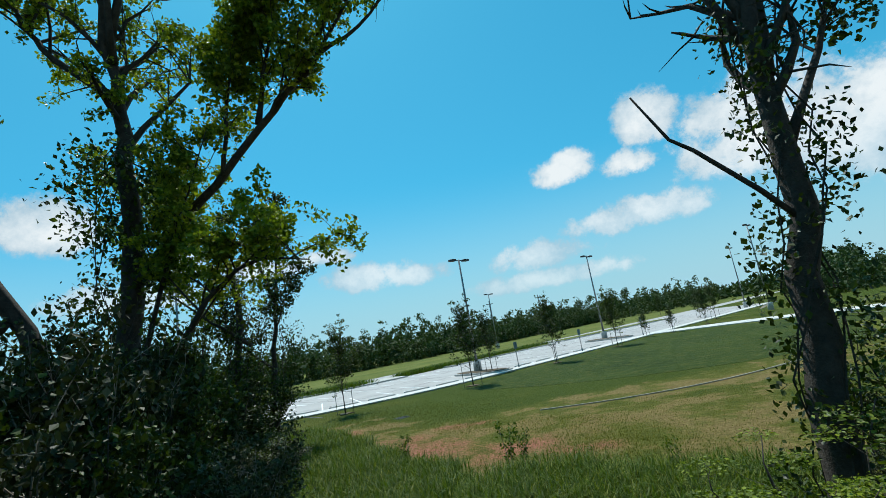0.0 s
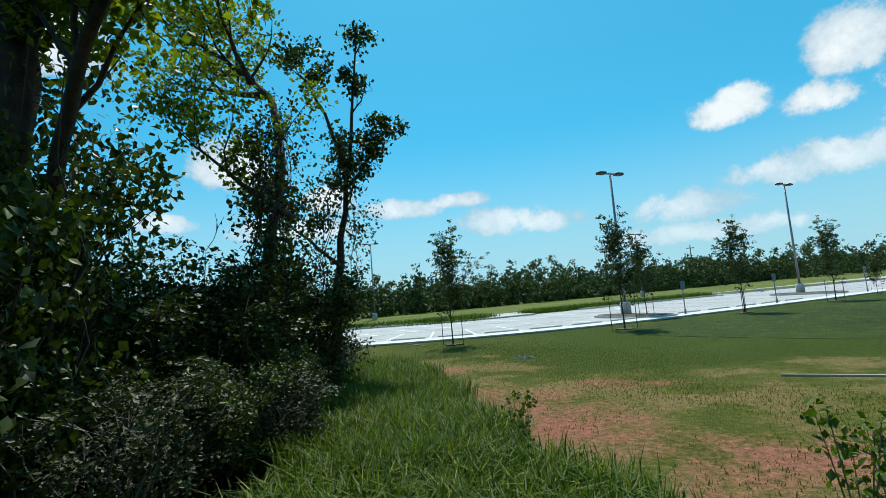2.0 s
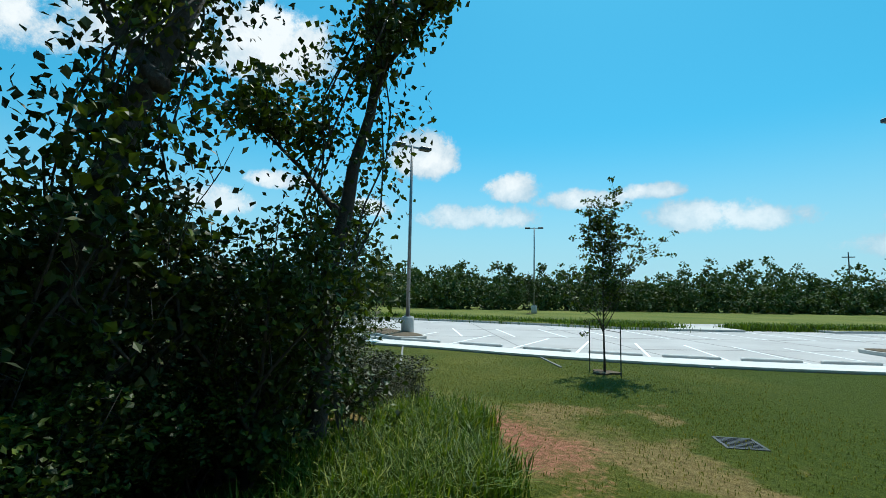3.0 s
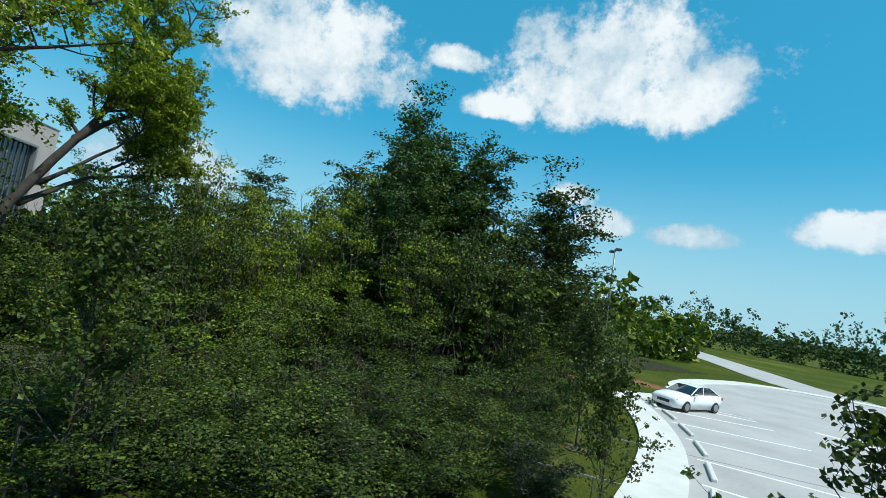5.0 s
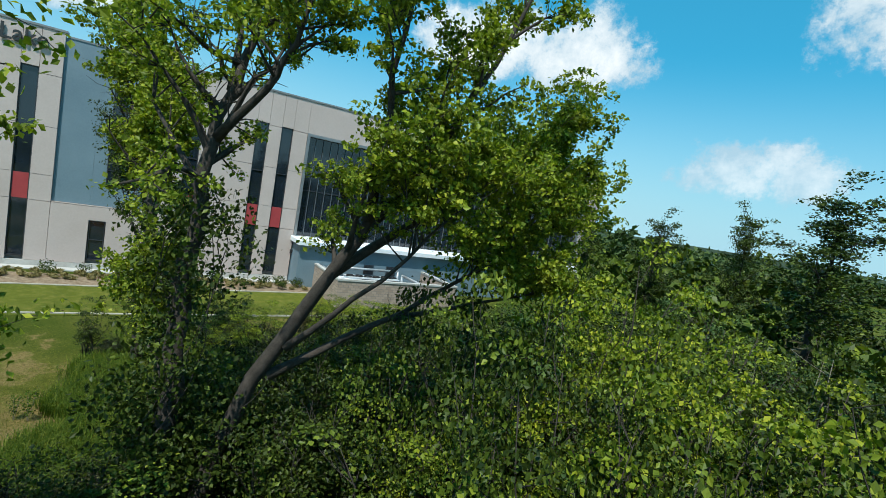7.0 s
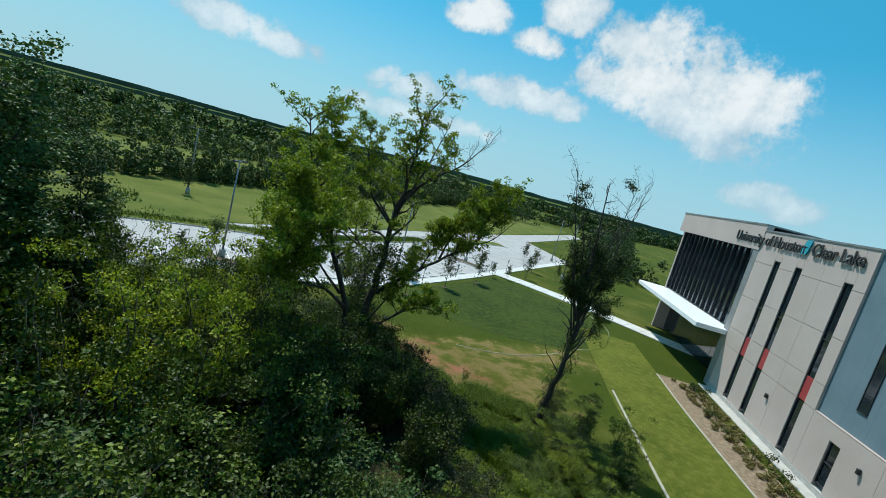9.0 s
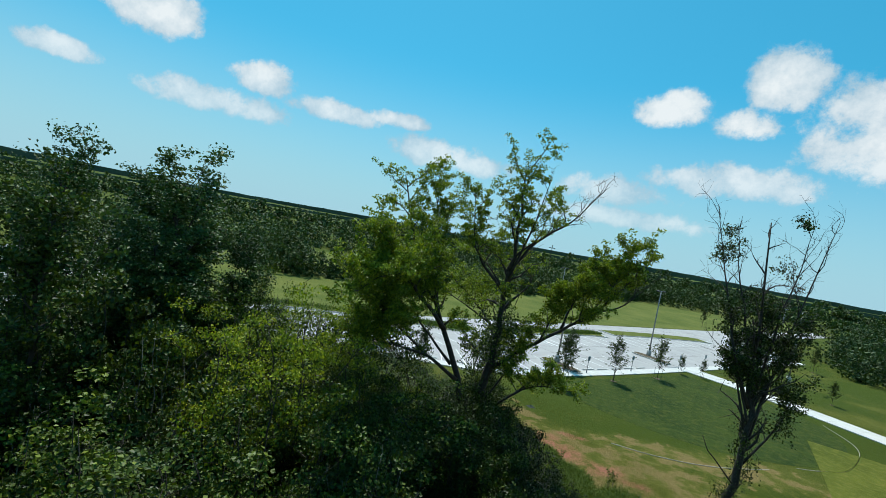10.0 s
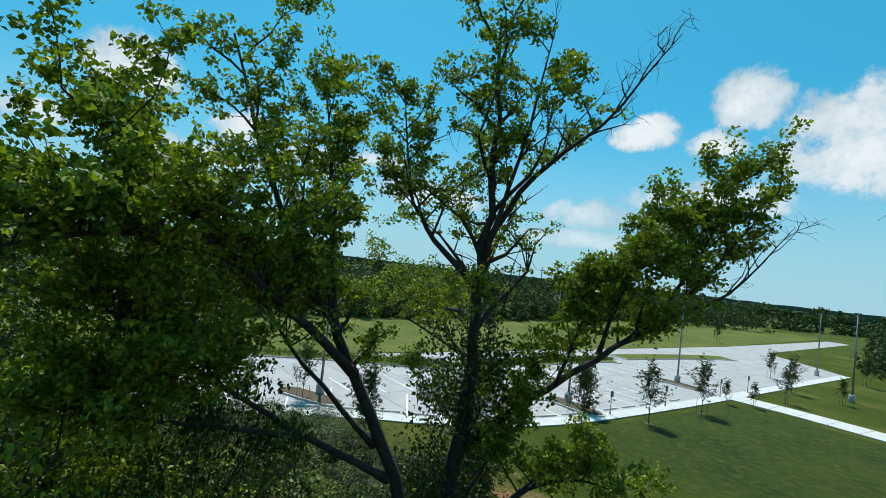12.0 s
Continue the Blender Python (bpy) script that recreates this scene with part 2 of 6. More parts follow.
def ground_material():
    """Mown grass with dry patches and bare red soil."""
    mat, t, b = material("lawn_ground", 0.95)
    b.inputs["Specular IOR Level"].default_value = 0.1
    p = world_pos(t)
    s = t.nodes.new("ShaderNodeSeparateXYZ")
    t.links.new(p, s.inputs[0])
    n1 = noise_tex(t, 0.10, 5, 0.6, p)
    n2 = noise_tex(t, 0.55, 5, 0.65, p)
    n3 = noise_tex(t, 9.0, 4, 0.7, p)
    n4 = noise_tex(t, 45.0, 3, 0.7, p)
    green = ramp(t, n3, [(0.3, (0.036, 0.058, 0.006)), (0.7, (0.086, 0.108, 0.010))])
    olive = ramp(t, n3, [(0.3, (0.092, 0.098, 0.014)), (0.7, (0.205, 0.185, 0.038))])
    tan = ramp(t, n3, [(0.3, (0.15, 0.095, 0.035)), (0.7, (0.38, 0.265, 0.115))])
    soil = ramp(t, math_node(t, "ADD", math_node(t, "MULTIPLY", n3, 0.6), math_node(t, "MULTIPLY", n4, 0.4)), [(0.34, (0.17, 0.06, 0.032)), (0.62, (0.52, 0.21, 0.14))])

    def blob(x, y, rx, ry, turn=0.0):
        c, k = math.cos(radians(turn)), math.sin(radians(turn))
        dx, dy = math_node(t, "SUBTRACT", s.outputs[0], x), math_node(t, "SUBTRACT", s.outputs[1], y)
        u = math_node(t, "MULTIPLY", math_node(t, "ADD", math_node(t, "MULTIPLY", dx, c), math_node(t, "MULTIPLY", dy, k)), 1 / rx)
        v = math_node(t, "MULTIPLY", math_node(t, "SUBTRACT", math_node(t, "MULTIPLY", dy, c), math_node(t, "MULTIPLY", dx, k)), 1 / ry)
        return math_node(t, "SUBTRACT", 1.0, math_node(t, "ADD", math_node(t, "MULTIPLY", u, u), math_node(t, "MULTIPLY", v, v)))

    def union(*items):
        out = items[0]
        for i in items[1:]:
            out = math_node(t, "MAXIMUM", out, i)
        return out

    def edge(f, lo, hi):
        m = t.nodes.new("ShaderNodeMapRange")
        m.interpolation_type = "SMOOTHSTEP"
        t.links.new(f, m.inputs[0])
        m.inputs[1].default_value, m.inputs[2].default_value = lo, hi
        return m.outputs[0]

    jag = math_node(t, "MULTIPLY", math_node(t, "SUBTRACT", n2, 0.5), 3.0)
    dry = union(blob(2.0, 14.0, 9.0, 7.0, 20), blob(-2.6, 16.0, 6.5, 3.6, -37), blob(8.0, 20.0, 12.0, 2.6, 5), blob(-7.5, 20.5, 4.5, 3.0, 20), blob(5.5, -4.0, 2.2, 9.0, -20))
    dry_f = edge(math_node(t, "ADD", dry, jag), 0.0, 0.9)
    red = union(blob(-3.0, 15.8, 3.9, 1.6, -37), blob(-0.6, 14.4, 1.7, 1.6), blob(-7.4, 20.3, 2.7, 0.9, -28), blob(1.5, 13.3, 1.3, 0.6), blob(-1.7, 18.4, 1.3, 0.6), blob(-42.0, 7.6, 3.4, 1.8, -30), blob(-37.5, 7.0, 2.6, 1.4))
    red_f = edge(math_node(t, "ADD", red, math_node(t, "ADD", math_node(t, "MULTIPLY", jag, 1.3), math_node(t, "MULTIPLY", math_node(t, "SUBTRACT", n3, 0.5), 2.6))), 0.1, 1.5)
    straw = edge(math_node(t, "ADD", math_node(t, "MULTIPLY", dry_f, 0.7), math_node(t, "MULTIPLY", math_node(t, "SUBTRACT", n2, 0.5), 2.2)), 0.42, 0.92)
    wide = edge(n1, 0.45, 0.7)
    c = mix_rgb(t, math_node(t, "MULTIPLY", wide, 0.8), green, olive)
    c = mix_rgb(t, math_node(t, "MULTIPLY", dry_f, 0.85), c, olive)
    c = mix_rgb(t, math_node(t, "MULTIPLY", edge(math_node(t, "ADD", union(blob(-4.5, 24.5, 6.0, 4.5, 35), blob(8.0, 29.0, 11.0, 6.0, 40)), jag), -0.2, 0.9), 0.85), c, green)
    c = mix_rgb(t, math_node(t, "MULTIPLY", straw, 0.8), c, tan)
    c = mix_rgb(t, red_f, c, soil)
    c = mix_rgb(t, math_node(t, "MULTIPLY", n4, 0.5), c, mix_rgb(t, 1.0, c, (0.5, 0.55, 0.5), "MULTIPLY"))
    t.links.new(c, b.inputs["Base Color"])
    bump(t, b, math_node(t, "ADD", n4, math_node(t, "MULTIPLY", n3, 2.0)), 0.9, 0.05)
    return mat


M_GROUND = ground_material()


def turf(name, c1, c2, c3):
    """Mown grass: two greens in broad drifts, straw-coloured flecks, blade-like relief."""
    mat, t, b = material(name, 0.95)
    b.inputs["Specular IOR Level"].default_value = 0.15
    p = world_pos(t)
    drift, mid, fine = noise_tex(t, 0.22, 4, 0.6, p), noise_tex(t, 1.7, 5, 0.65, p), noise_tex(t, 38.0, 3, 0.7, p)
    f = math_node(t, "ADD", math_node(t, "MULTIPLY", drift, 0.6), math_node(t, "MULTIPLY", mid, 0.4))
    c = ramp(t, f, [(0.36, c1), (0.62, c2)])
    c = mix_rgb(t, ramp(t, mid, [(0.50, (0, 0, 0)), (0.72, (0.8, 0.8, 0.8))]), c, c3)
    c = mix_rgb(t, math_node(t, "MULTIPLY", fine, 0.85), c, mix_rgb(t, 1.0, c, (0.33, 0.36, 0.35), "MULTIPLY"))
    t.links.new(c, b.inputs["Base Color"])
    bump(t, b, fine, 1.0, 0.05)
    return mat


M_LAWN = turf("lawn_dark", (0.028, 0.056, 0.006), (0.067, 0.096, 0.010), (0.13, 0.122, 0.022))
M_STRIP = turf("lawn_olive", (0.100, 0.125, 0.012), (0.185, 0.195, 0.024), (0.26, 0.23, 0.05))
M_FIELD = noisy("meadow", (0.070, 0.095, 0.014), (0.15, 0.155, 0.035), 0.12, 0.95, 12.0, 0, 0.8, 0.06)
# Litter tones pushed down to stand for the shade below the shrubs.
M_WOODFLOOR = noisy("leaf_litter_shaded", (0.018, 0.020, 0.008), (0.055, 0.052, 0.022), 1.5, 0.95, 20.0, 0, 0.9, 0.05)
# Distance haze is mixed into this colour: paler and bluer than the nearer leaves.
M_HILL_HAZE = noisy("far_wood", (0.045, 0.070, 0.050), (0.085, 0.115, 0.080), 0.01, 0.95, 0.15, 0, 0)


# ---- mesh helpers ----
def mesh_of(name, verts, faces, mat, smooth=False):
    me = bpy.data.meshes.new(name)
    me.from_pydata([tuple(v) for v in verts] if not isinstance(verts, np.ndarray) else verts.tolist(), [], faces if not isinstance(faces, np.ndarray) else faces.tolist())
    me.materials.append(mat)
    if smooth:
        me.polygons.foreach_set("use_smooth", [True] * len(me.polygons))
    me.update()
    return me


def part(name, verts, faces, mat, parent, label="", smooth=False):
    ob = new(name, mesh_of(name, verts, faces, mat, smooth))
    ob.parent = parent
    return tagged(ob, label)


def empty(name, label, category, group="", kind="", at=None):
    ob = new(name)
    ob.empty_display_size = 0.2
    if at is not None:
        ob.matrix_world = at
    return tagged(ob, label, category, group, kind)


def box(x0, x1, y0, y1, z0, z1, bev=0.0):
    """Corners and faces of a box; bev cuts the upright and top edges."""
    if bev <= 0:
        v = [(x, y, z) for z in (z0, z1) for x, y in ((x0, y0), (x1, y0), (x1, y1), (x0, y1))]
        f = [(3, 2, 1, 0), (4, 5, 6, 7), (0, 1, 5, 4), (1, 2, 6, 5), (2, 3, 7, 6), (3, 0, 4, 7)]
        return v, f
    b = bev
    ring = [(x0 + b, y0), (x1 - b, y0), (x1, y0 + b), (x1, y1 - b), (x1 - b, y1), (x0 + b, y1), (x0, y1 - b), (x0, y0 + b)]
    cx, cy = (x0 + x1) / 2, (y0 + y1) / 2
    v = []
    for z, k in ((z0, 0), (z1 - b, 0), (z1, 1)):
        for x, y in ring:
            if k:
                x += b * (1 if x < cx else -1)
                y += b * (1 if y < cy else -1)
            v.append((x, y, z))
    f = [tuple(range(7, -1, -1)), tuple(range(16, 24))]
    for lv in (0, 8):
        for i in range(8):
            j = (i + 1) % 8
            f.append((lv + i, lv + j, lv + 8 + j, lv + 8 + i))
    return v, f


def join(*pieces):
    verts, faces = [], []
    for v, f in pieces:
        o = len(verts)
        verts.extend(v)
        faces.extend(tuple(i + o for i in q) for q in f)
    return verts, faces


def tube(points, radii, sides=7, cap=True):
    pts = [Vector(p) for p in points]
    verts, faces = [], []
    ref = Vector((0.3, 0.9, 0.2))
    for i, p in enumerate(pts):
        d = (pts[min(i + 1, len(pts) - 1)] - pts[max(i - 1, 0)])
        d = d.normalized() if d.length > 1e-9 else Vector((0, 0, 1))
        a = d.cross(ref)
        if a.length < 1e-3:
            a = d.cross(Vector((1, 0, 0)))
        a.normalize()
        b = d.cross(a)
        for k in range(sides):
            w = 2 * math.pi * k / sides
            verts.append(tuple(p + radii[i] * (math.cos(w) * a + math.sin(w) * b)))
    for i in range(len(pts) - 1):
        for k in range(sides):
            j = (k + 1) % sides
            faces.append((i * sides + k, i * sides + j, (i + 1) * sides + j, (i + 1) * sides + k))
    if cap:
        faces.append(tuple(range(sides - 1, -1, -1)))
        faces.append(tuple(range((len(pts) - 1) * sides, len(pts) * sides)))
    return verts, faces


def prism(outline, z0, z1):
    n = len(outline)
    v = [(x, y, z0) for x, y in outline] + [(x, y, z1) for x, y in outline]
    f = [tuple(range(n - 1, -1, -1)), tuple(range(n, 2 * n))]
    f += [(i, (i + 1) % n, n + (i + 1) % n, n + i) for i in range(n)]
    return v, f


def ribbon(line, half, z0, z1, side=None):
    """A strip of even width along a line of (x, y); side (a, b): from a to b metres to its left instead."""
    a, b = side if side else (-half, half)
    pts = [Vector((*p, 0)) for p in line]
    v, f = [], []
    for i, p in enumerate(pts):
        d = (pts[min(i + 1, len(pts) - 1)] - pts[max(i - 1, 0)]).normalized()
        n = Vector((-d.y, d.x, 0))
        for off in (a, b):
            q = p + n * off
            v += [(q.x, q.y, z0), (q.x, q.y, z1)]
    for i in range(len(pts) - 1):
        o = 4 * i
        f += [(o + 1, o + 5, o + 7, o + 3), (o, o + 1, o + 3, o + 2) if i == 0 else (o + 1, o + 5, o + 7, o + 3), (o, o + 4, o + 5, o + 1), (o + 3, o + 7, o + 6, o + 2)]
    f = list(dict.fromkeys(f))
    o = 4 * (len(pts) - 1)
    f.append((o + 2, o + 3, o + 1, o))
    return v, f


def smooth_line(ctrl, n=6):
    """Catmull-Rom through control points."""
    flat = len(ctrl[0]) == 2
    p = [Vector((*c, 0)) if flat else Vector(c) for c in ctrl]
    p = [p[0] * 2 - p[1]] + p + [p[-1] * 2 - p[-2]]
    out = []
    for i in range(1, len(p) - 2):
        for k in range(n):
            u = k / n
            a = p[i] * 2 + (p[i + 1] - p[i - 1]) * u + (p[i - 1] * 2 - p[i] * 5 + p[i + 1] * 4 - p[i + 2]) * u * u + (p[i] * 3 - p[i - 1] - p[i + 1] * 3 + p[i + 2]) * u ** 3
            out.append((a.x / 2, a.y / 2) if flat else tuple(a / 2))
    out.append((p[-2].x, p[-2].y) if flat else tuple(p[-2]))
    return out


def leaves(centres, spread, count, size, rng, flat=0.75, droop=0.3, dome=0.0):
    """Leaf blades scattered round centres: arrays of corners and faces, four corners a leaf, folded along the midrib.
    dome: share of the leaves that lie on the upper shell of each clump and face outwards."""
    c = np.repeat(np.asarray(centres, float), count, axis=0)
    n = len(c)
    way = rng.normal(size=(n, 3))
    way /= np.linalg.norm(way, axis=1, keepdims=True) + 1e-9
    shell = rng.random((n, 1)) < dome
    way[:, 2] = np.where(shell[:, 0] & (way[:, 2] < 0), -0.35 * way[:, 2], way[:, 2])
    bulk = 0.75 + 0.5 * np.repeat(rng.random((len(centres), 1)), count, axis=0) if dome else 1.0
    dist = np.where(shell, 0.62 + 0.38 * rng.random((n, 1)), rng.random((n, 1)) ** 0.6)
    off = way * dist * bulk * np.asarray(spread if np.ndim(spread) else [spread] * 3)
    off[:, 2] *= flat
    c = c + off
    ln = size * (0.6 + 0.8 * rng.random((n, 1)))
    ax = rng.normal(size=(n, 3))
    ax[:, 2] -= droop
    ax /= np.linalg.norm(ax, axis=1, keepdims=True) + 1e-9
    up = np.where(shell, way * 0.9 + rng.normal(size=(n, 3)) * 0.4 + np.array([0, 0, 0.35]), rng.normal(size=(n, 3)) * 0.7 + np.array([0, 0, 0.9]))
    sd = np.cross(ax, up)
    sd /= np.linalg.norm(sd, axis=1, keepdims=True) + 1e-9
    up = np.cross(sd, ax)
    w = ln * (0.28 + 0.14 * rng.random((n, 1)))
    v = np.empty((n, 4, 3))
    v[:, 0] = c - ax * ln * 0.5
    v[:, 1] = c + sd * w + up * w * 0.25
    v[:, 2] = c + ax * ln * 0.5
    v[:, 3] = c - sd * w + up * w * 0.25
    idx = np.arange(n)[:, None] * 4
    f = np.concatenate([np.hstack([idx, idx + 1, idx + 2]), np.hstack([idx, idx + 2, idx + 3])])
    return v.reshape(-1, 3), f


# ---- ground, parking lot and roads ----
def sheet(name, outline, z, mat, label, category, thick=None):
    v, f = prism(outline, z - (thick or 0.2), z)
    return tagged(new(name, mesh_of(name, v, f, mat)), label, category, kind="structure")


def strip(name, v_f, mat, label, category):
    return tagged(new(name, mesh_of(name, *v_f, mat)), label, category, kind="structure")


R = 4500.0
tagged(new("ground", mesh_of("ground", [(-R, -R, 0), (R, -R, 0), (R, R, 0), (-R, R, 0)], [(0, 1, 2, 3)], M_GROUND)),
       "mown lawn with dry patches and bare red soil", "ground", kind="structure")

O = Vector((13.7, 51.6))            # corner of the lawn where the path leaves the lot
D = Vector((0.665, 0.747))           # along the lot's near edge
N = Vector((-0.747, 0.665))          # into the lot


def site(s, n):
    q = O + D * s + N * n
    return (q.x, q.y)


# near edge of the lot, from the far end by the road to the parked car
EDGE = [site(46, 0.5), site(20, 0.3), site(0, 0.0), (7.5, 44.6), (2.0, 38.6), (-2.2, 34.3), (-5.5, 31.6), (-9.0, 29.5), (-12.5, 28.0), (-16.5, 26.8), (-21.0, 24.9), (-25.5, 22.2), (-29.8, 18.9), (-33.0, 15.5), (-35.4, 12.2), (-36.6, 10.8)]
edge = smooth_line(EDGE, 6)
END = smooth_line([(-36.6, 10.8), (-40.4, 11.2), (-43.3, 9.4), (-46.0, 6.9), (-50.0, 4.9), (-55.0, 3.7), (-61.0, 3.4), (-67.0, 6.5), (-75.0, 16.0)], 5)
lot_outline = edge[:-1] + END + [(-78, 40), site(-60, 34), site(-40, 25.0), site(0, 25.0), site(60, 25.0), site(150, 30.0), site(150, 24.0), site(62, 18.0)]
sheet("parking_lot", lot_outline, 0.03, M_CONC, "pale concrete parking lot with painted stalls", "parking lot")
strip("sidewalk", ribbon(edge, 0, -0.1, 0.09, side=(-1.4, 0.0)), M_WALK, "pale concrete sidewalk between lawn and lot", "sidewalk")
strip("sidewalk_end", ribbon(END, 0, -0.1, 0.092, side=(-1.6, 0.0)), M_WALK, "pale concrete sidewalk round the lot's curved end", "sidewalk")
walk_line = smooth_line([(14.2, 54.6), (19.8, 50.0), (24.8, 44.8), (29.8, 38.6), (33.4, 33.6), (36.5, 30.0)], 6)
strip("path", ribbon(walk_line, 1.75, -0.1, 0.08), M_WALK, "wide pale concrete path along the lawn to the building", "path")
road_line = smooth_line([(-122, -58), (-100, -33), (-81, -10), (-71, 2), (-65, 14)], 6)
strip("road", ribbon(road_line, 3.4, -0.1, 0.035), M_CONC, "pale concrete road leaving the lot", "road")
# slab joints of the path and the lot
wj = []
for a, b in zip(walk_line[::2], walk_line[1::2]):
    d = (Vector(b) - Vector(a)).normalized()
    wj.append(ribbon([(a[0] - d.y * 1.74, a[1] + d.x * 1.74), (a[0] + d.y * 1.74, a[1] - d.x * 1.74)], 0.025, 0.0, 0.0835))
strip("path_joint", join(*wj), M_JOINT, "dark joints across the concrete path", "joint")
jm = []
for i in range(-5, 26):
    a, b = site(-30 + i * 4.6, 1.5), site(-30 + i * 4.6, 24.8)
    if i < 17:
        jm.append(ribbon([a, b], 0.03, 0.0, 0.0335))
for n in (6.2, 11.0, 15.6, 21.5):
    jm.append(ribbon([site(-38, n), site(46, n)], 0.03, 0.0, 0.0335))
strip("slab_joint", join(*jm), M_JOINT, "dark joints between the lot's concrete slabs", "joint")
# grass medians with kerbs
bent = [(x, y) for x, y in edge if -34 < x < site(-22, 0)[0]]
far_side = []
for i in range(len(bent)):
    p0, p1 = Vector(bent[max(0, i - 1)]), Vector(bent[min(len(bent) - 1, i + 1)])
    d = (p1 - p0).normalized()
    q = Vector(bent[i]) + Vector((d.y, -d.x)) * 18.3
    far_side.append((q.x, q.y))
medians = [[site(-18, 18.0), site(-22, 18.3)] + far_side[2:], [site(-12.5, 18.0), site(-10, 18.4), site(0, 18.5), site(4, 18.3), site(6.5, 17.3)], [site(10, 19.2), site(13, 19.0), site(24, 18.0), site(34, 16.4), site(37.5, 15.0)]]
for ctrl in medians:
    line = smooth_line(ctrl, 5) if len(ctrl) < 8 else ctrl
    strip("median_kerb", ribbon(line, 1.7, -0.1, 0.16), M_KERB, "concrete kerb round a grass median", "kerb")
    strip("median", ribbon(line[1:-1], 1.55, 0.0, 0.19), M_FIELD, "grass median inside a concrete kerb", "median")
# meadow beyond the lot
sheet("meadow", [(-85, 42), site(-60, 36), site(-40, 25.5), site(62, 25.5), site(160, 34), site(170, 120), site(-130, 95)], 0.02, M_FIELD, "rough olive meadow beyond the lot", "meadow")
# dark mown lawn by the lot's corner
lawn = smooth_line([site(-1.5, -1.0), (18.6, 46.6), (23.0, 40.6), (23.0, 34.0), (19.0, 27.2), (14.2, 24.2), (9.0, 23.2), (3.0, 24.8), (-2.6, 29.0), site(-24, -0.9), site(-14, -0.9), site(-1.5, -1.0)], 5)[:-1]
sheet("lawn", lawn, 0.007, M_LAWN, "fresh green mown lawn by the lot", "lawn")
strip("lawn_edging", ribbon(smooth_line([(24.2, 40.0), (23.8, 33.6), (19.6, 26.8), (16.6, 24.7), (14.6, 23.9)], 6), 0.022, -0.1, 0.03), M_ROCK, "pale edging strip curving round the lawn", "edging")
strip("lawn_edging", ribbon(smooth_line([(0.8, 19.0), (3.1, 18.8), (5.3, 19.0), (7.2, 19.5), (9.2, 20.4), (12.0, 22.0)], 6), 0.028, -0.1, 0.04), M_ROCK, "thin pale pipe lying across the dry lawn", "edging")
F_N, F_D = Vector((0.9448, -0.3277)), 19.57     # facade line: normal, distance, direction
F_T = Vector((0.3277, 0.9448))


def by_wall(along, out):
    """A point so far along the facade, northwards, and so far out from it."""
    q = F_T * along + F_N * (F_D - out)
    return (q.x, q.y)


# lawn strip, edging and planted bed along the building
strip("grass_strip", ribbon(smooth_line([by_wall(37, 5.4), by_wall(18, 5.4), by_wall(6, 4.9), by_wall(-5, 4.2)], 6), 0, -0.1, 0.03, side=(-6.6, 0.0)), M_STRIP, "olive mown grass strip beside the building", "lawn")
strip("edging", ribbon(smooth_line([by_wall(19, 11.6), by_wall(6, 11.4), by_wall(-5, 10.9), by_wall(-12, 10.6)], 6), 0.09, -0.1, 0.08), M_ROCK, "pale concrete edging between brush and grass", "edging")
strip("edging", ribbon(smooth_line([by_wall(27.5, 5.5), by_wall(18, 5.5), by_wall(6, 5.0), by_wall(-4.6, 4.3)], 6), 0.08, -0.1, 0.08), M_ROCK, "pale concrete edging of the planted bed", "edging")
strip("wall_walk", ribbon([by_wall(u, 0.55) for u in (-4.0, 10, 20, 28.6)], 0.5, -0.1, 0.07), M_KERB, "narrow concrete strip along the facade", "paving")
strip("planted_bed", ribbon(smooth_line([by_wall(27.5, 5.5), by_wall(18, 5.5), by_wall(6, 5.0), by_wall(-4.6, 4.3)], 6), 0, -0.1, 0.05, side=(0.1, 3.2)), M_STONE, "brown gravel bed with low plants", "planting bed")
# woodland floor, with the shrubs' shade put into its colour
sheet("woodland_floor", [(-60, -75), (-2, -75), (3.8, -9.0), (4.6, -3.0), (2.0, -1.0), (-2.2, 1.0), (-3.6, 4.5), (-4.4, 8.0), (-5.6, 11.8), (-7.0, 14.8), (-9.4, 17.0), (-11.5, 18.6), (-15.0, 20.2), (-21.0, 19.5), (-26.0, 15.5), (-30.0, 9.0), (-34.0, 3.0), (-60.0, 0.0)], 0.02, M_WOODFLOOR, "leaf litter under the woodland, darkened for shade", "woodland floor")

# ---- stalls, wheel stops, islands ----
stripe_mesh = mesh_of("stall_line", *box(-0.05, 0.05, 0.0, 5.2, 0.02, 0.036), M_PAINT)


def edge_frame(dist):
    """Point and turn at a distance along the lot's near edge from the path's corner, towards the car."""
    pts = [Vector(p) for p in edge]
    start = min(range(len(pts)), key=lambda i: (pts[i] - O).length)
    left = dist
    for a, b in zip(pts[start:], pts[start + 1:]):
        ln = (b - a).length
        if left <= ln:
            d = (b - a) / ln
            return a + d * left, math.degrees(math.atan2(d.y, d.x))
        left -= ln
    return pts[-1], math.degrees(math.atan2((pts[-1] - pts[-2]).y, (pts[-1] - pts[-2]).x))


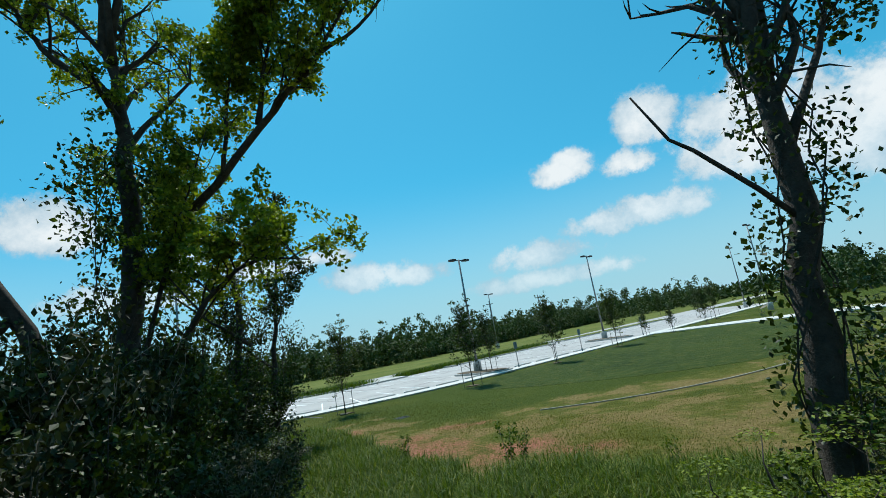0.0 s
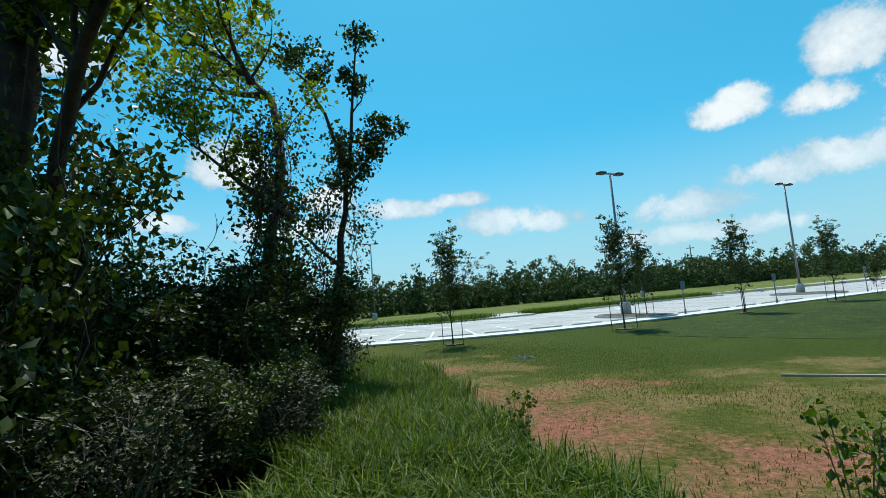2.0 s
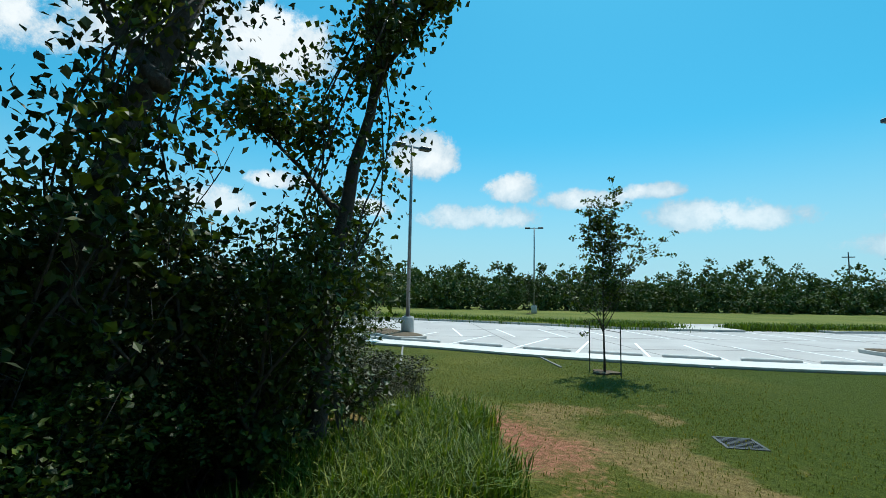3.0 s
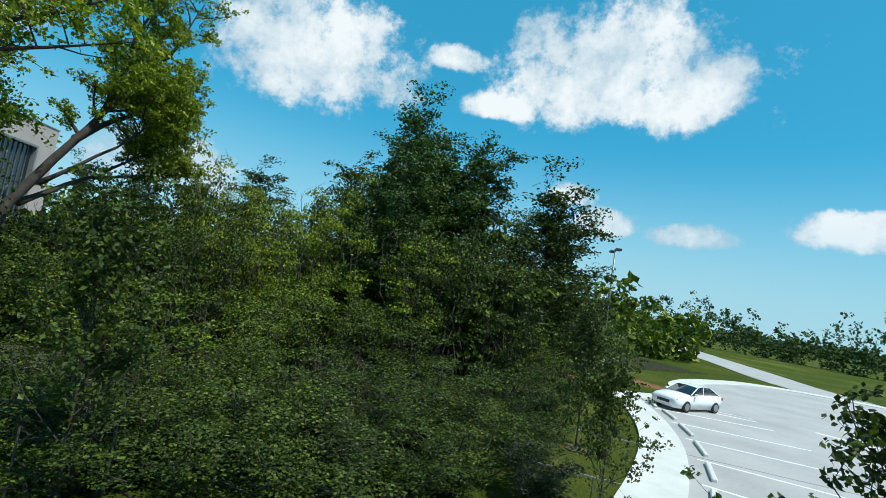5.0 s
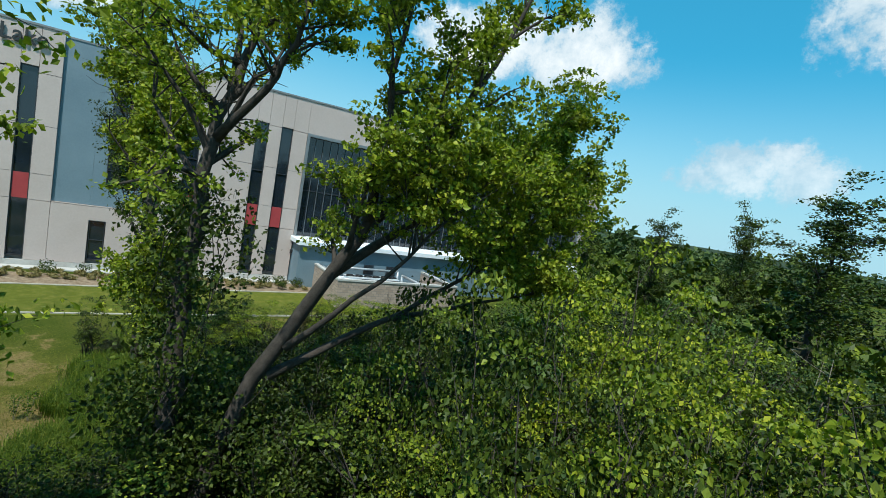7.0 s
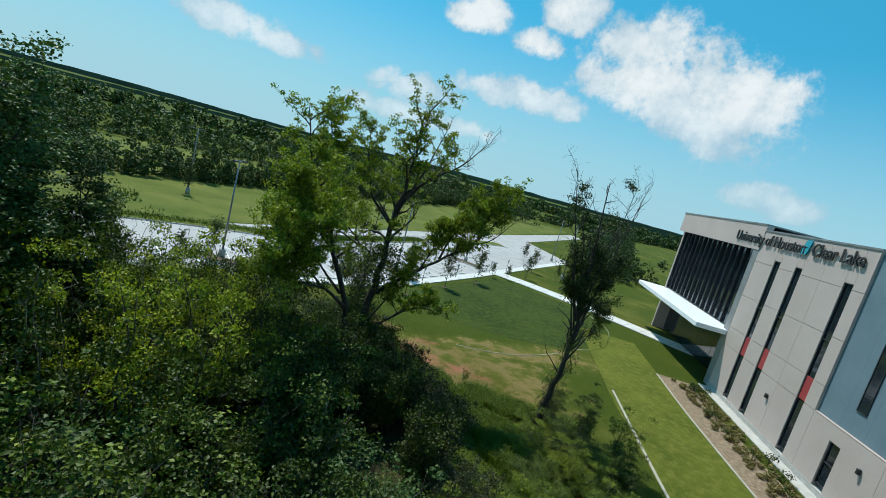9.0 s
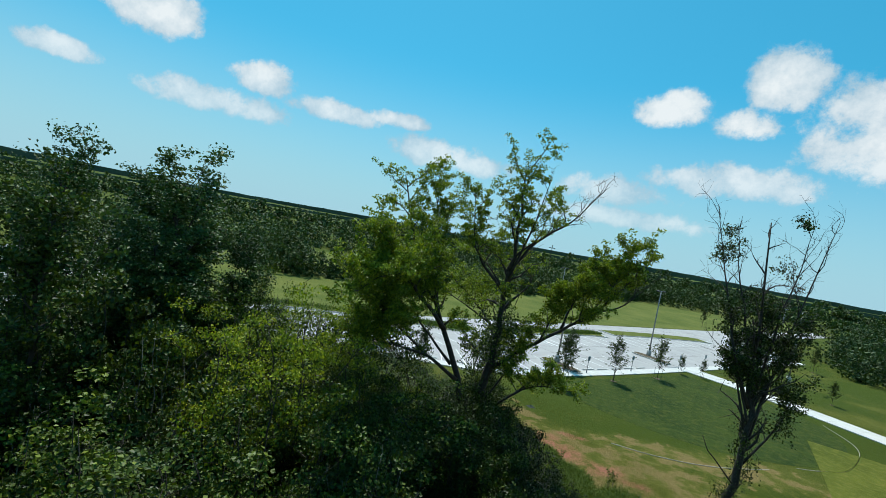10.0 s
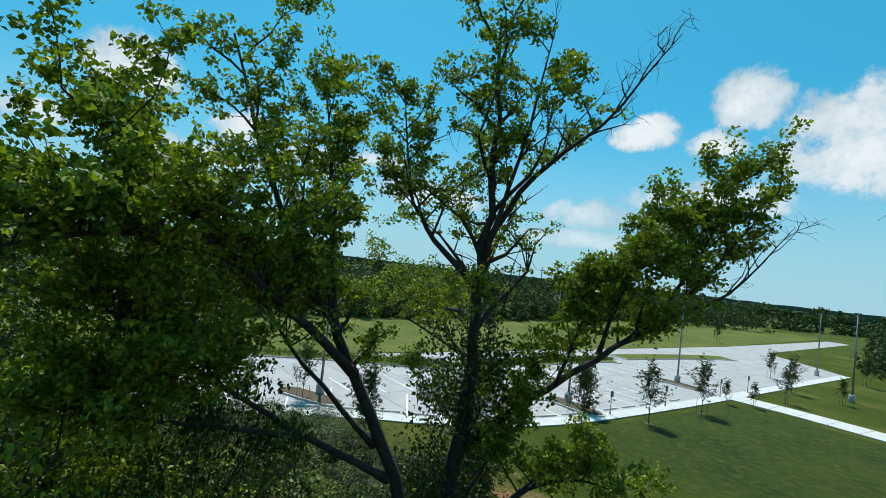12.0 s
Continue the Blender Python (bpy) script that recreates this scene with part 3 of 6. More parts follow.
stop_mesh = mesh_of("wheel_stop", *box(-0.9, 0.9, -0.08, 0.08, 0.03, 0.14, 0.03), M_WALK)
for i in range(3, 40):
    dist = i * 2.6 + 0.4
    if dist > 80:
        break
    p, turn = edge_frame(dist)
    at = pose(p.x, p.y, 0, 0, 0, turn + 180)
    line = tagged(new("stall_line", stripe_mesh), "white painted stall line on concrete", "road marking", "stall lines", "structure")
    line.matrix_world = at @ pose(0, 1.7, 0)
    stop = tagged(new("wheel_stop", stop_mesh), "grey concrete wheel stop on the lot", "wheel stop", "wheel stops")
    stop.matrix_world = at @ pose(1.3, 1.95, 0)
for i in range(-14, 18):
    q = site(i * 2.6, 16.2)
    line = tagged(new("stall_line", stripe_mesh), "white painted stall line on concrete", "road marking", "stall lines", "structure")
    line.matrix_world = pose(q[0], q[1], 0, 0, 0, math.degrees(math.atan2(-N.y, -N.x)) - 90)
ah = [(-0.12, 0), (0.12, 0), (0.12, 1.5), (0.4, 1.4), (0, 2.4), (-0.4, 1.4), (-0.12, 1.5)]
for x, y, tn in ((-43.6, 17.3, 25), (site(-12, 11)[0], site(-12, 11)[1], 50)):
    ob = tagged(new("arrow", mesh_of("arrow", *prism(ah, 0.02, 0.037), M_PAINT)), "white painted arrow on concrete", "road marking", kind="structure")
    ob.matrix_world = pose(x, y, 0, 0, 0, tn)


def island(x, y, turn, ln=5.6, wd=2.0):
    ring = []
    for q in range(28):
        a = 2 * math.pi * q / 28
        ring.append((ln / 2 * math.copysign(abs(math.cos(a)) ** 0.6, math.cos(a)), wd / 2 * math.copysign(abs(math.sin(a)) ** 0.6, math.sin(a))))
    ob = empty("traffic_island", "kerbed traffic island with dark mulch", "traffic island", "traffic islands", "structure", pose(x, y, 0, 0, 0, turn))
    part("kerb", *prism(ring, -0.1, 0.17), M_KERB, ob)
    part("mulch_bed", *prism([(a * 0.93, b * 0.84) for a, b in ring], 0.1, 0.19), M_MULCH, ob, "dark mulch")
    return ob


# ---- lamp posts ----
def lamp_post(x, y, turn, tall=10.5):
    ob = empty("street_lamp", "tall grey steel lot lamp with two heads on concrete", "street lamp", "lot lamps", at=pose(x, y, 0, 0, 0, turn))
    v, f = tube([(0, 0, -0.2), (0, 0, 0.85), (0, 0, 0.9)], [0.32, 0.32, 0.28], 16)
    part("concrete_base", v, f, M_KERB, ob, "round concrete base", True)
    v, f = join(tube([(0, 0, 0.88), (0, 0, 0.93)], [0.2, 0.2], 12), tube([(0, 0, 0.9), (0, 0, tall)], [0.10, 0.065], 10))
    part("pole", v, f, M_POLE, ob, "", True)
    part("arm", *box(-0.65, 0.65, -0.04, 0.04, tall - 0.12, tall - 0.04), M_POLE, ob)
    for sx in (-1, 1):
        part("lamp_head", *box(min(sx * 0.45, sx * 1.05), max(sx * 0.45, sx * 1.05), -0.2, 0.2, tall - 0.14, tall + 0.02, 0.03), M_DARKMETAL, ob, "flat dark lamp head")
    return ob


for x, y, turn, tall in ((-21.0, 30.2, 75, 9.6), (-2.8, 39.95, 50, 9.2), (10.5, 57.7, 50, 9.7), (30.5, 62.0, 50, 10.4), (37.4, 83.0, 50, 9.8), (-34.2, 61.3, 30, 10.0), (-2.4, 86.0, 50, 9.6), (-42.45, 3.9, 60, 9.0)):
    lamp_post(x, y, turn, tall)
for x, y, tn in ((-21.3, 29.3, 165), (-2.4, 38.8, 138), (10.6, 56.5, 138)):
    island(x, y, tn)

# parking signs by the sidewalk
post_v = join(tube([(0, 0, -0.2), (0, 0, 1.95)], [0.03, 0.03], 8), tube([(0, 0, -0.1), (0, 0, 0.35)], [0.06, 0.06], 8))
for i, (x, y) in enumerate(((0.4, 38.2), (6.0, 44.3), (13.4, 52.8), (18.0, 58.0))):
    ob = empty("parking_sign", "small parking sign on a grey post", "sign", "parking signs", at=pose(x, y, 0, 0, 0, 39))
    part("post", *post_v, M_POLE, ob, "", True)
    part("sign_plate", *box(-0.16, 0.16, -0.045, -0.03, 1.45, 1.93), M_BLUE, ob, "small blue plate")

# hatched no-parking wedge at the end of the row
for i in range(6):
    line = tagged(new("hatch_line", stripe_mesh), "white painted hatch line on concrete", "road marking", "hatch lines", "structure")
    line.matrix_world = pose(-36.2 - 0.55 * i, 12.3 - 0.28 * i, 0.001, 0, 0, 28) @ Matrix.Diagonal((1, 0.42, 1, 1))
# drain grate in the lawn
grate = empty("drain_grate", "square iron drain grate set in the lawn", "drain", at=pose(-5.0, 22.4, 0, 0, 0, 35) @ Matrix.Diagonal((0.62, 0.62, 1, 1)))
part("frame", *join(box(-0.45, 0.45, -0.45, -0.38, -0.1, 0.012), box(-0.45, 0.45, 0.38, 0.45, -0.1, 0.012), box(-0.45, -0.38, -0.38, 0.38, -0.1, 0.012), box(0.38, 0.45, -0.38, 0.38, -0.1, 0.012)), M_DARKMETAL, grate)
for i in range(7):
    part("bar", *box(-0.38, 0.38, -0.33 + i * 0.105, -0.29 + i * 0.105, -0.02, 0.01), M_DARKMETAL, grate)


# ---- parked car ----
def car(x, y, turn):
    ob = empty("car", "white parked four-door sedan with dark windows", "car", at=pose(x, y, 0.03, 0, 0, turn) @ Matrix.Diagonal((0.83, 0.83, 0.83, 1)))
    # side outline: position along the car, sill height, shoulder height, half width
    prof = [(2.34, 0.34, 0.66, 0.72), (2.27, 0.22, 0.76, 0.84), (1.95, 0.2, 0.86, 0.90), (1.4, 0.18, 0.94, 0.92), (0.9, 0.18, 0.99, 0.92), (-0.2, 0.18, 1.0, 0.92), (-1.2, 0.18, 1.02, 0.92), (-1.7, 0.2, 1.04, 0.90), (-2.15, 0.24, 1.02, 0.84), (-2.3, 0.34, 0.9, 0.72)]
    v, f = [], []
    for px_, lo, hi, hw in prof:
        mid = (lo + hi) / 2
        v += [(px_, -hw * 0.9, lo), (px_, -hw, mid), (px_, -hw * 0.96, hi - 0.06), (px_, -hw * 0.8, hi), (px_, 0, hi + 0.03), (px_, hw * 0.8, hi), (px_, hw * 0.96, hi - 0.06), (px_, hw, mid), (px_, hw * 0.9, lo)]
    for i in range(len(prof) - 1):
        for k in range(8):
            f.append((i * 9 + k, (i + 1) * 9 + k, (i + 1) * 9 + k + 1, i * 9 + k + 1))
        f.append((i * 9 + 8, (i + 1) * 9 + 8, (i + 1) * 9, i * 9))
    f.append(tuple(range(9)))
    f.append(tuple(range((len(prof) - 1) * 9 + 8, (len(prof) - 1) * 9 - 1, -1)))
    part("body", v, f, M_CAR, ob, "", True)
    top = [(1.0, 1.0, 0.82), (0.2, 1.40, 0.68), (-0.35, 1.46, 0.66), (-1.1, 1.42, 0.65), (-1.85, 1.06, 0.74)]
    v, f = [], []
    for px_, z, hw in top:
        v += [(px_, -hw, z), (px_, 0, z + 0.03), (px_, hw, z), (px_, hw * 1.08, 0.98), (px_, -hw * 1.08, 0.98)]
    for i in range(len(top) - 1):
        for k in range(4):
            f.append((i * 5 + k, i * 5 + k + 1, (i + 1) * 5 + k + 1, (i + 1) * 5 + k))
        f.append((i * 5 + 4, i * 5, (i + 1) * 5, (i + 1) * 5 + 4))
    part("cabin_glass", v, f, M_CARGLASS, ob, "dark tinted glass", True)
    roof_v, roof_f = [], []
    for px_, z, hw in top[1:4]:
        roof_v += [(px_, -hw * 0.98, z + 0.012), (px_, 0, z + 0.045), (px_, hw * 0.98, z + 0.012)]
    roof_f = [(0, 1, 4, 3), (1, 2, 5, 4), (3, 4, 7, 6), (4, 5, 8, 7)]
    part("roof", roof_v, roof_f, M_CAR, ob, "", True)
    for sy in (-1, 1):
        for (x0, z0, y0), (x1, z1, y1) in (((1.0, 1.0, 0.83), (0.2, 1.41, 0.69)), ((-0.38, 1.0, 0.70), (-0.38, 1.45, 0.64)), ((-1.1, 1.43, 0.66), (-1.85, 1.07, 0.75))):
            part("pillar", *tube([(x0, sy * y0, z0), (x1, sy * y1, z1)], [0.035, 0.035], 6), M_CAR, ob)
        part("mirror", *box(0.62, 0.8, min(sy * 0.9, sy * 1.08), max(sy * 0.9, sy * 1.08), 0.98, 1.1, 0.03), M_CAR, ob)
        part("headlight", *box(1.98, 2.27, min(sy * 0.5, sy * 0.82), max(sy * 0.5, sy * 0.82), 0.6, 0.74, 0.03), M_CARGLASS, ob)
        part("tail_light", *box(-2.29, -2.1, min(sy * 0.5, sy * 0.84), max(sy * 0.5, sy * 0.84), 0.78, 0.93, 0.02), M_LAMP, ob, "red tail light")
        for px_ in (1.42, -1.42):
            wheel = empty("wheel", "", "", at=None)
            wheel.parent = ob
            wheel.location = (px_, sy * 0.84, 0.33)
            a = [(0, -0.11, 0), (0, -0.09, 0), (0, 0.09, 0), (0, 0.11, 0)]
            part("tyre", *tube(a, [0.29, 0.335, 0.335, 0.29], 20), M_TYRE, wheel, "", True)
            part("rim", *tube([(0, sy * 0.10, 0), (0, sy * 0.118, 0)], [0.23, 0.20], 14), M_FRAME, wheel)
    part("grille", *box(2.24, 2.345, -0.42, 0.42, 0.42, 0.6, 0.02), M_DARKMETAL, ob, "dark grille")
    part("number_plate", *box(-2.33, -2.29, -0.26, 0.26, 0.62, 0.74), M_PAINT, ob)
    return ob


car(-38.6, 14.0, 4)


# ---- trees ----
def grow(rng, base, top, r0, limbs, limb_len, twigs, bare=0.0, first=0.35, upward=0.75, droop=0.0, wander=0.12, r_end=0.1, sides=6, wood_twigs=9, via=()):
    """A trunk from base by way of via to top, with limbs and twigs. Gives the wood and the twig points for leaves."""
    base, top = np.array(base, float), np.array(top, float)
    ln = np.linalg.norm(top - base)
    steps = (7 if wood_twigs > 2 else 5) if not via else 4 * (len(via) + 1)
    if via:
        line = np.array([tuple(q) for q in smooth_line([tuple(base)] + [tuple(q) for q in via] + [tuple(top)], 4)])
        at = np.linspace(0, 1, len(line))
        line = np.stack([np.interp(np.linspace(0, 1, steps + 1), at, line[:, k]) for k in range(3)], 1)
    pts = []
    for i in range(steps + 1):
        u = i / steps
        q = base + (top - base) * u if not via else line[i]
        pts.append(q + np.array([rng.normal(), rng.normal(), 0]) * wander * ln * (0.12 if not via else 0.05) * math.sin(math.pi * u))
    wood = [tube(pts, [r0 * (1.25 if i == 0 else 1) * (1 - (1 - r_end) * (i / steps)) for i in range(steps + 1)], sides)]
    tips = []
    for k in range(limbs):
        u = first + (0.99 - first) * (k + rng.random()) / limbs
        j = min(int(u * steps), steps - 1)
        start = pts[j] + (pts[j + 1] - pts[j]) * (u * steps - j)
        ang = k * 2.4 + rng.normal() * 0.5
        along = pts[min(j + 2, steps)] - pts[j]
        along = along / (np.linalg.norm(along) + 1e-6)
        out = np.array([math.cos(ang), math.sin(ang), upward * (0.6 + 0.6 * rng.random())]) + along * 0.35
        out /= np.linalg.norm(out)
        lk = limb_len * (0.55 + 0.8 * rng.random()) * (1.1 - 0.5 * u)
        rad = r0 * (1 - 0.7 * u) * 0.5
        lp = [start]
        dirn = out.copy()
        for i in range(4):
            dirn = dirn + rng.normal(size=3) * 0.24 + np.array([0, 0, 0.08 - droop])
            dirn /= np.linalg.norm(dirn)
            lp.append(lp[-1] + dirn * lk / 4)
        if wood_twigs > 2:
            wood.append(tube(lp, [max(0.008, rad * (1 - 0.82 * i / 4)) for i in range(5)], 4, False))
        else:
            wood.append(tube([lp[0], lp[2], lp[4]], [rad, max(0.008, rad * 0.6), 0.007], 3, False))
        is_dead = rng.random() < bare
        for w in range(twigs + (3 if is_dead else 0)):
            i = 1 + int(rng.random() * 3.99)
            st = lp[i]
            td = dirn * 0.5 + rng.normal(size=3) * 0.7 + np.array([0, 0, 0.25 - droop])
            td /= np.linalg.norm(td)
            tl = lk * (0.22 + 0.25 * rng.random())
            mid = st + td * tl * 0.55 + rng.normal(size=3) * tl * 0.08
            end = mid + (td + rng.normal(size=3) * 0.3) * tl * 0.45
            if w < wood_twigs or (is_dead and w < 4):
                wood.append(tube([st, mid, end] if wood_twigs > 2 else [st, end], [max(0.006, rad * 0.28), max(0.005, rad * 0.18), 0.004][:3 if wood_twigs > 2 else 2], 3, False))
            if not is_dead:
                tips += [mid, end]
        if not is_dead:
            tips += [lp[2], lp[3], lp[4]]
    return join(*wood), tips


def tree(name, label, rng, stems, leaf, count, size, spread, bark, category="tree", group="", at=None, every=1, dome=0.35, **kw):
    """stems: rows of base, top, radius, limbs, limb length, twigs, share of bare limbs, and points on the way."""
    ob = empty(name, label, category, group, at=at)
    wood, tips = [], []
    for base, top, r0, limbs, ll, tw, bare, *more in stems:
        opts = dict(kw)
        if more:
            opts["via"] = more[0]
        if len(more) > 1:
            opts["first"] = more[1]
        w, t = grow(rng, base, top, r0, limbs, ll, tw, bare, **opts)
        wood.append(w)
        tips += t[::every]
    v, f = join(*wood)
    part("trunk", v, f, bark, ob, "", True)
    if tips and count:
        v, f = leaves(tips, spread, count, size, rng, dome=dome)
        part("crown", v, f, leaf, ob)
    return ob


def shrub(name, label, rng, radius, tall, stems, leaf, count, size, bark, category="shrub", group="", spread=None, limbs=6, twigs=3, bare=0.06, every=8, dome=0.8, wood_twigs=1):
    rows = []
    for i in range(stems):
        a = 2 * math.pi * i / stems + rng.normal() * 0.3
        b = rng.random() * 0.25 * radius
        r = radius * (0.3 + 0.6 * rng.random())
        h = tall * (0.62 + 0.38 * rng.random())
        rows.append(((b * math.cos(a), b * math.sin(a), -0.1), (r * math.cos(a), r * math.sin(a), h), 0.03 * tall / 4 + 0.015, limbs, radius * 0.55, twigs, bare))
    return tree(name, label, rng, rows, leaf, 8 * count, 1.0 * size, 1.0 * (spread or 0.34 * radius / 1.6 + 0.06), bark, category, group, every=every, dome=dome, first=0.1, upward=0.5, sides=4, wood_twigs=wood_twigs, wander=0.5)


rng = np.random.default_rng(7)
# woodland kinds: one of each is built, the others are copies
WOODS = [
    shrub("shrub", "dense leafy woodland shrub, dark green", rng, 2.1, 5.0, 7, M_LEAF_D, 10, 0.122, M_BARK, group="woodland shrubs"),
    shrub("shrub", "dense leafy woodland shrub, mid green", rng, 2.3, 5.8, 7, M_LEAF, 10, 0.132, M_BARK, group="woodland shrubs"),
    shrub("shrub", "broad dark leafy woodland shrub", rng, 2.2, 5.2, 7, M_LEAF_D, 10, 0.135, M_BARK, group="woodland shrubs"),
    shrub("shrub", "blue-green willow-like woodland shrub", rng, 2.1, 6.0, 7, M_LEAF_B, 10, 0.122, M_BARK, group="woodland shrubs"),
    shrub("shrub", "dark woodland shrub with pale dead twigs", rng, 2.2, 5.4, 7, M_LEAF_D, 10, 0.13, M_BARK_PALE, group="woodland shrubs", bare=0.22),
]
FINE = [
    shrub("shrub", "dense small-leaved shrub, sunlit yellow-green", rng, 2.1, 4.8, 7, M_LEAF_Y, 18, 0.083, M_BARK, group="woodland shrubs"),
    shrub("shrub", "dense small-leaved shrub with dead twigs", rng, 2.1, 5.2, 7, M_LEAF, 18, 0.083, M_BARK, group="woodland shrubs", bare=0.14),
    shrub("shrub", "dense small-leaved shrub, dark green", rng, 2.1, 5.0, 7, M_LEAF_D, 18, 0.083, M_BARK, group="woodland shrubs"),
]
FARTHER = [
    shrub("shrub", "leafy green shrub far back in the wood", rng, 2.2, 5.4, 6, M_LEAF, 9, 0.22, M_BARK, group="woodland shrubs", limbs=5, twigs=2),
    shrub("shrub", "dark leafy shrub far back in the wood", rng, 2.2, 5.6, 6, M_LEAF_D, 9, 0.22, M_BARK, group="woodland shrubs", limbs=5, twigs=2),
    shrub("shrub", "broad dark shrub far back in the wood", rng, 2.2, 5.2, 6, M_LEAF_D, 9, 0.22, M_BARK, group="woodland shrubs", limbs=5, twigs=2),
]
BRUSH = [
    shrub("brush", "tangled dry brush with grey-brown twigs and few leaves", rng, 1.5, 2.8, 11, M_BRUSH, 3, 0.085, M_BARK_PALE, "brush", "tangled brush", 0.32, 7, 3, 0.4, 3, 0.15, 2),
    shrub("brush", "tangled undergrowth with small dull leaves, darkened for shade", rng, 1.7, 3.6, 11, M_BRUSH, 4, 0.10, M_BARK_PALE, "brush", "tangled brush", 0.38, 7, 3, 0.2, 3, 0.2, 2),
    shrub("brush", "dark thicket with small green leaves", rng, 1.9, 4.2, 11, M_LEAF_D, 5, 0.108, M_BARK, "brush", "tangled brush", 0.42, 7, 3, 0.12, 3, 0.2, 2),
]
TALL = [
    tree("tree", "slender woodland tree with dark green crown", rng, [((0, 0, -0.1), (0.4, 0.2, 10.5), 0.16, 26, 3.0, 5, 0.05)], M_LEAF_D, 30, 0.16, 0.55, M_BARK, group="woodland trees", first=0.15, dome=0.6),
    tree("tree", "woodland tree with blue-green upright crown", rng, [((0, 0, -0.1), (-0.3, 0.3, 11.4), 0.18, 32, 2.9, 5, 0.03)], M_LEAF_B, 40, 0.13, 0.44, M_BARK, group="woodland trees", first=0.1, dome=0.6),
]

USED = set()


def place(templates, x, y, size=1.0, which=None, turn=None, tall=None):
    """A template, or a copy of it once it is in use, set down at x, y with its width and height scaled."""
    ob = templates[which if which is not None else int(rng.random() * len(templates)) % len(templates)]
    m = pose(x, y, 0, 0, 0, rng.random() * 360 if turn is None else turn) @ Matrix.Diagonal((size, size, (tall or size) * (0.92 + 0.16 * rng.random()), 1))
    if ob.name not in USED:
        USED.add(ob.name)
        ob.matrix_world = m
        return ob
    return copy_thing(ob, m @ Matrix.Diagonal((1 / ob.scale.x, 1 / ob.scale.y, 1 / ob.scale.z, 1)))


# the many-stemmed old tree west of the path
tree("old_tree", "tall many-stemmed tree with bare grey upper branches", np.random.default_rng(41), [
    ((-8.2, 11.4, -0.2), (-7.7, 8.9, 16.6), 0.30, 22, 3.0, 7, 0.16, [(-8.0, 11.1, 4.0), (-7.8, 10.9, 7.5), (-7.8, 10.6, 10.3), (-7.6, 9.6, 13.4)], 0.45),
    ((-7.7, 11.0, 5.4), (-0.4, 10.6, 13.2), 0.14, 18, 2.0, 7, 0.3, [(-6.2, 10.9, 6.8), (-4.0, 10.8, 8.7), (-2.6, 10.7, 9.8)], 0.45),
    ((-4.4, 10.8, 8.4), (-3.2, 10.4, 12.2), 0.07, 14, 1.7, 7, 0.0, [(-4.0, 10.7, 10.0)], 0.3),
    ((-3.2, 10.7, 9.3), (-1.4, 10.6, 13.4), 0.06, 14, 1.5, 7, 0.05, [(-2.2, 10.7, 11.2)], 0.25),
    ((-5.4, 10.9, 7.4), (-4.6, 10.4, 10.4), 0.06, 12, 1.5, 7, 0.0, [(-5.0, 10.6, 9.0)], 0.25),
    ((-2.8, 10.7, 9.7), (-0.1, 10.6, 12.2), 0.06, 8, 1.5, 5, 0.85, [(-1.4, 10.7, 10.4)], 0.4),
    ((-7.7, 10.4, 11.0), (-3.5, 8.8, 16.2), 0.10, 14, 1.9, 5, 0.9, [(-6.5, 9.8, 12.9), (-5.0, 9.3, 14.2)], 0.3),
    ((-7.7, 10.5, 10.6), (-6.3, 8.2, 16.2), 0.09, 11, 1.8, 5, 0.8, [(-6.9, 9.4, 13.2)], 0.3),
    ((-7.8, 10.7, 9.8), (-10.3, 9.8, 15.0), 0.12, 16, 2.5, 7, 0.02, [(-9.1, 10.4, 11.0), (-9.9, 10.2, 12.4)], 0.35),
    ((-8.9, 11.1, -0.2), (-13.4, 6.6, 15.0), 0.23, 22, 2.5, 7, 0.0, [(-9.1, 10.1, 3.6), (-10.4, 9.1, 7.1), (-11.5, 8.3, 9.2), (-12.5, 7.5, 11.6)], 0.42),
    ((-10.5, 9.0, 7.3), (-12.6, 2.6, 12.0), 0.13, 24, 2.2, 7, 0.0, [(-11.4, 6.9, 9.0), (-12.1, 4.8, 10.6)], 0.35),
    ((-12.0, 5.1, 10.3), (-12.6, 0.8, 9.6), 0.08, 20, 2.0, 7, 0.0, [(-12.4, 3.0, 10.2)], 0.15),
    ((-11.1, 8.7, 8.6), (-12.5, 9.4, 15.0), 0.11, 14, 2.2, 7, 0.0, [(-11.7, 9.1, 11.6)], 0.35),
    ((-9.5, 9.6, 4.6), (-13.1, 3.6, 9.2), 0.11, 26, 2.7, 7, 0.0, [(-10.7, 7.6, 6.0), (-11.9, 5.4, 7.6)], 0.6),
    ((-10.9, 7.2, 6.2), (-13.3, 3.2, 7.4), 0.08, 18, 2.2, 7, 0.0, [(-12.1, 5.4, 6.8)], 0.6),
    ((-9.9, 9.5, 5.4), (-13.3, 7.6, 9.8), 0.09, 22, 2.8, 7, 0.0, [(-11.7, 8.6, 7.4)], 0.6),
    ((-7.9, 11.2, 2.2), (-3.4, 10.4, 5.0), 0.10, 16, 1.8, 6, 0.12, [(-6.7, 10.9, 3.8), (-5.6, 10.6, 4.8), (-4.5, 10.4, 5.2)], 0.3),
    ((-7.9, 11.1, 3.2), (-5.3, 10.2, 8.2), 0.07, 12, 1.9, 6, 0.1, [(-6.7, 10.7, 5.8)], 0.3),
], M_LEAF_Y, 32, 0.108, 0.25, M_BARK, first=0.4, upward=0.9)
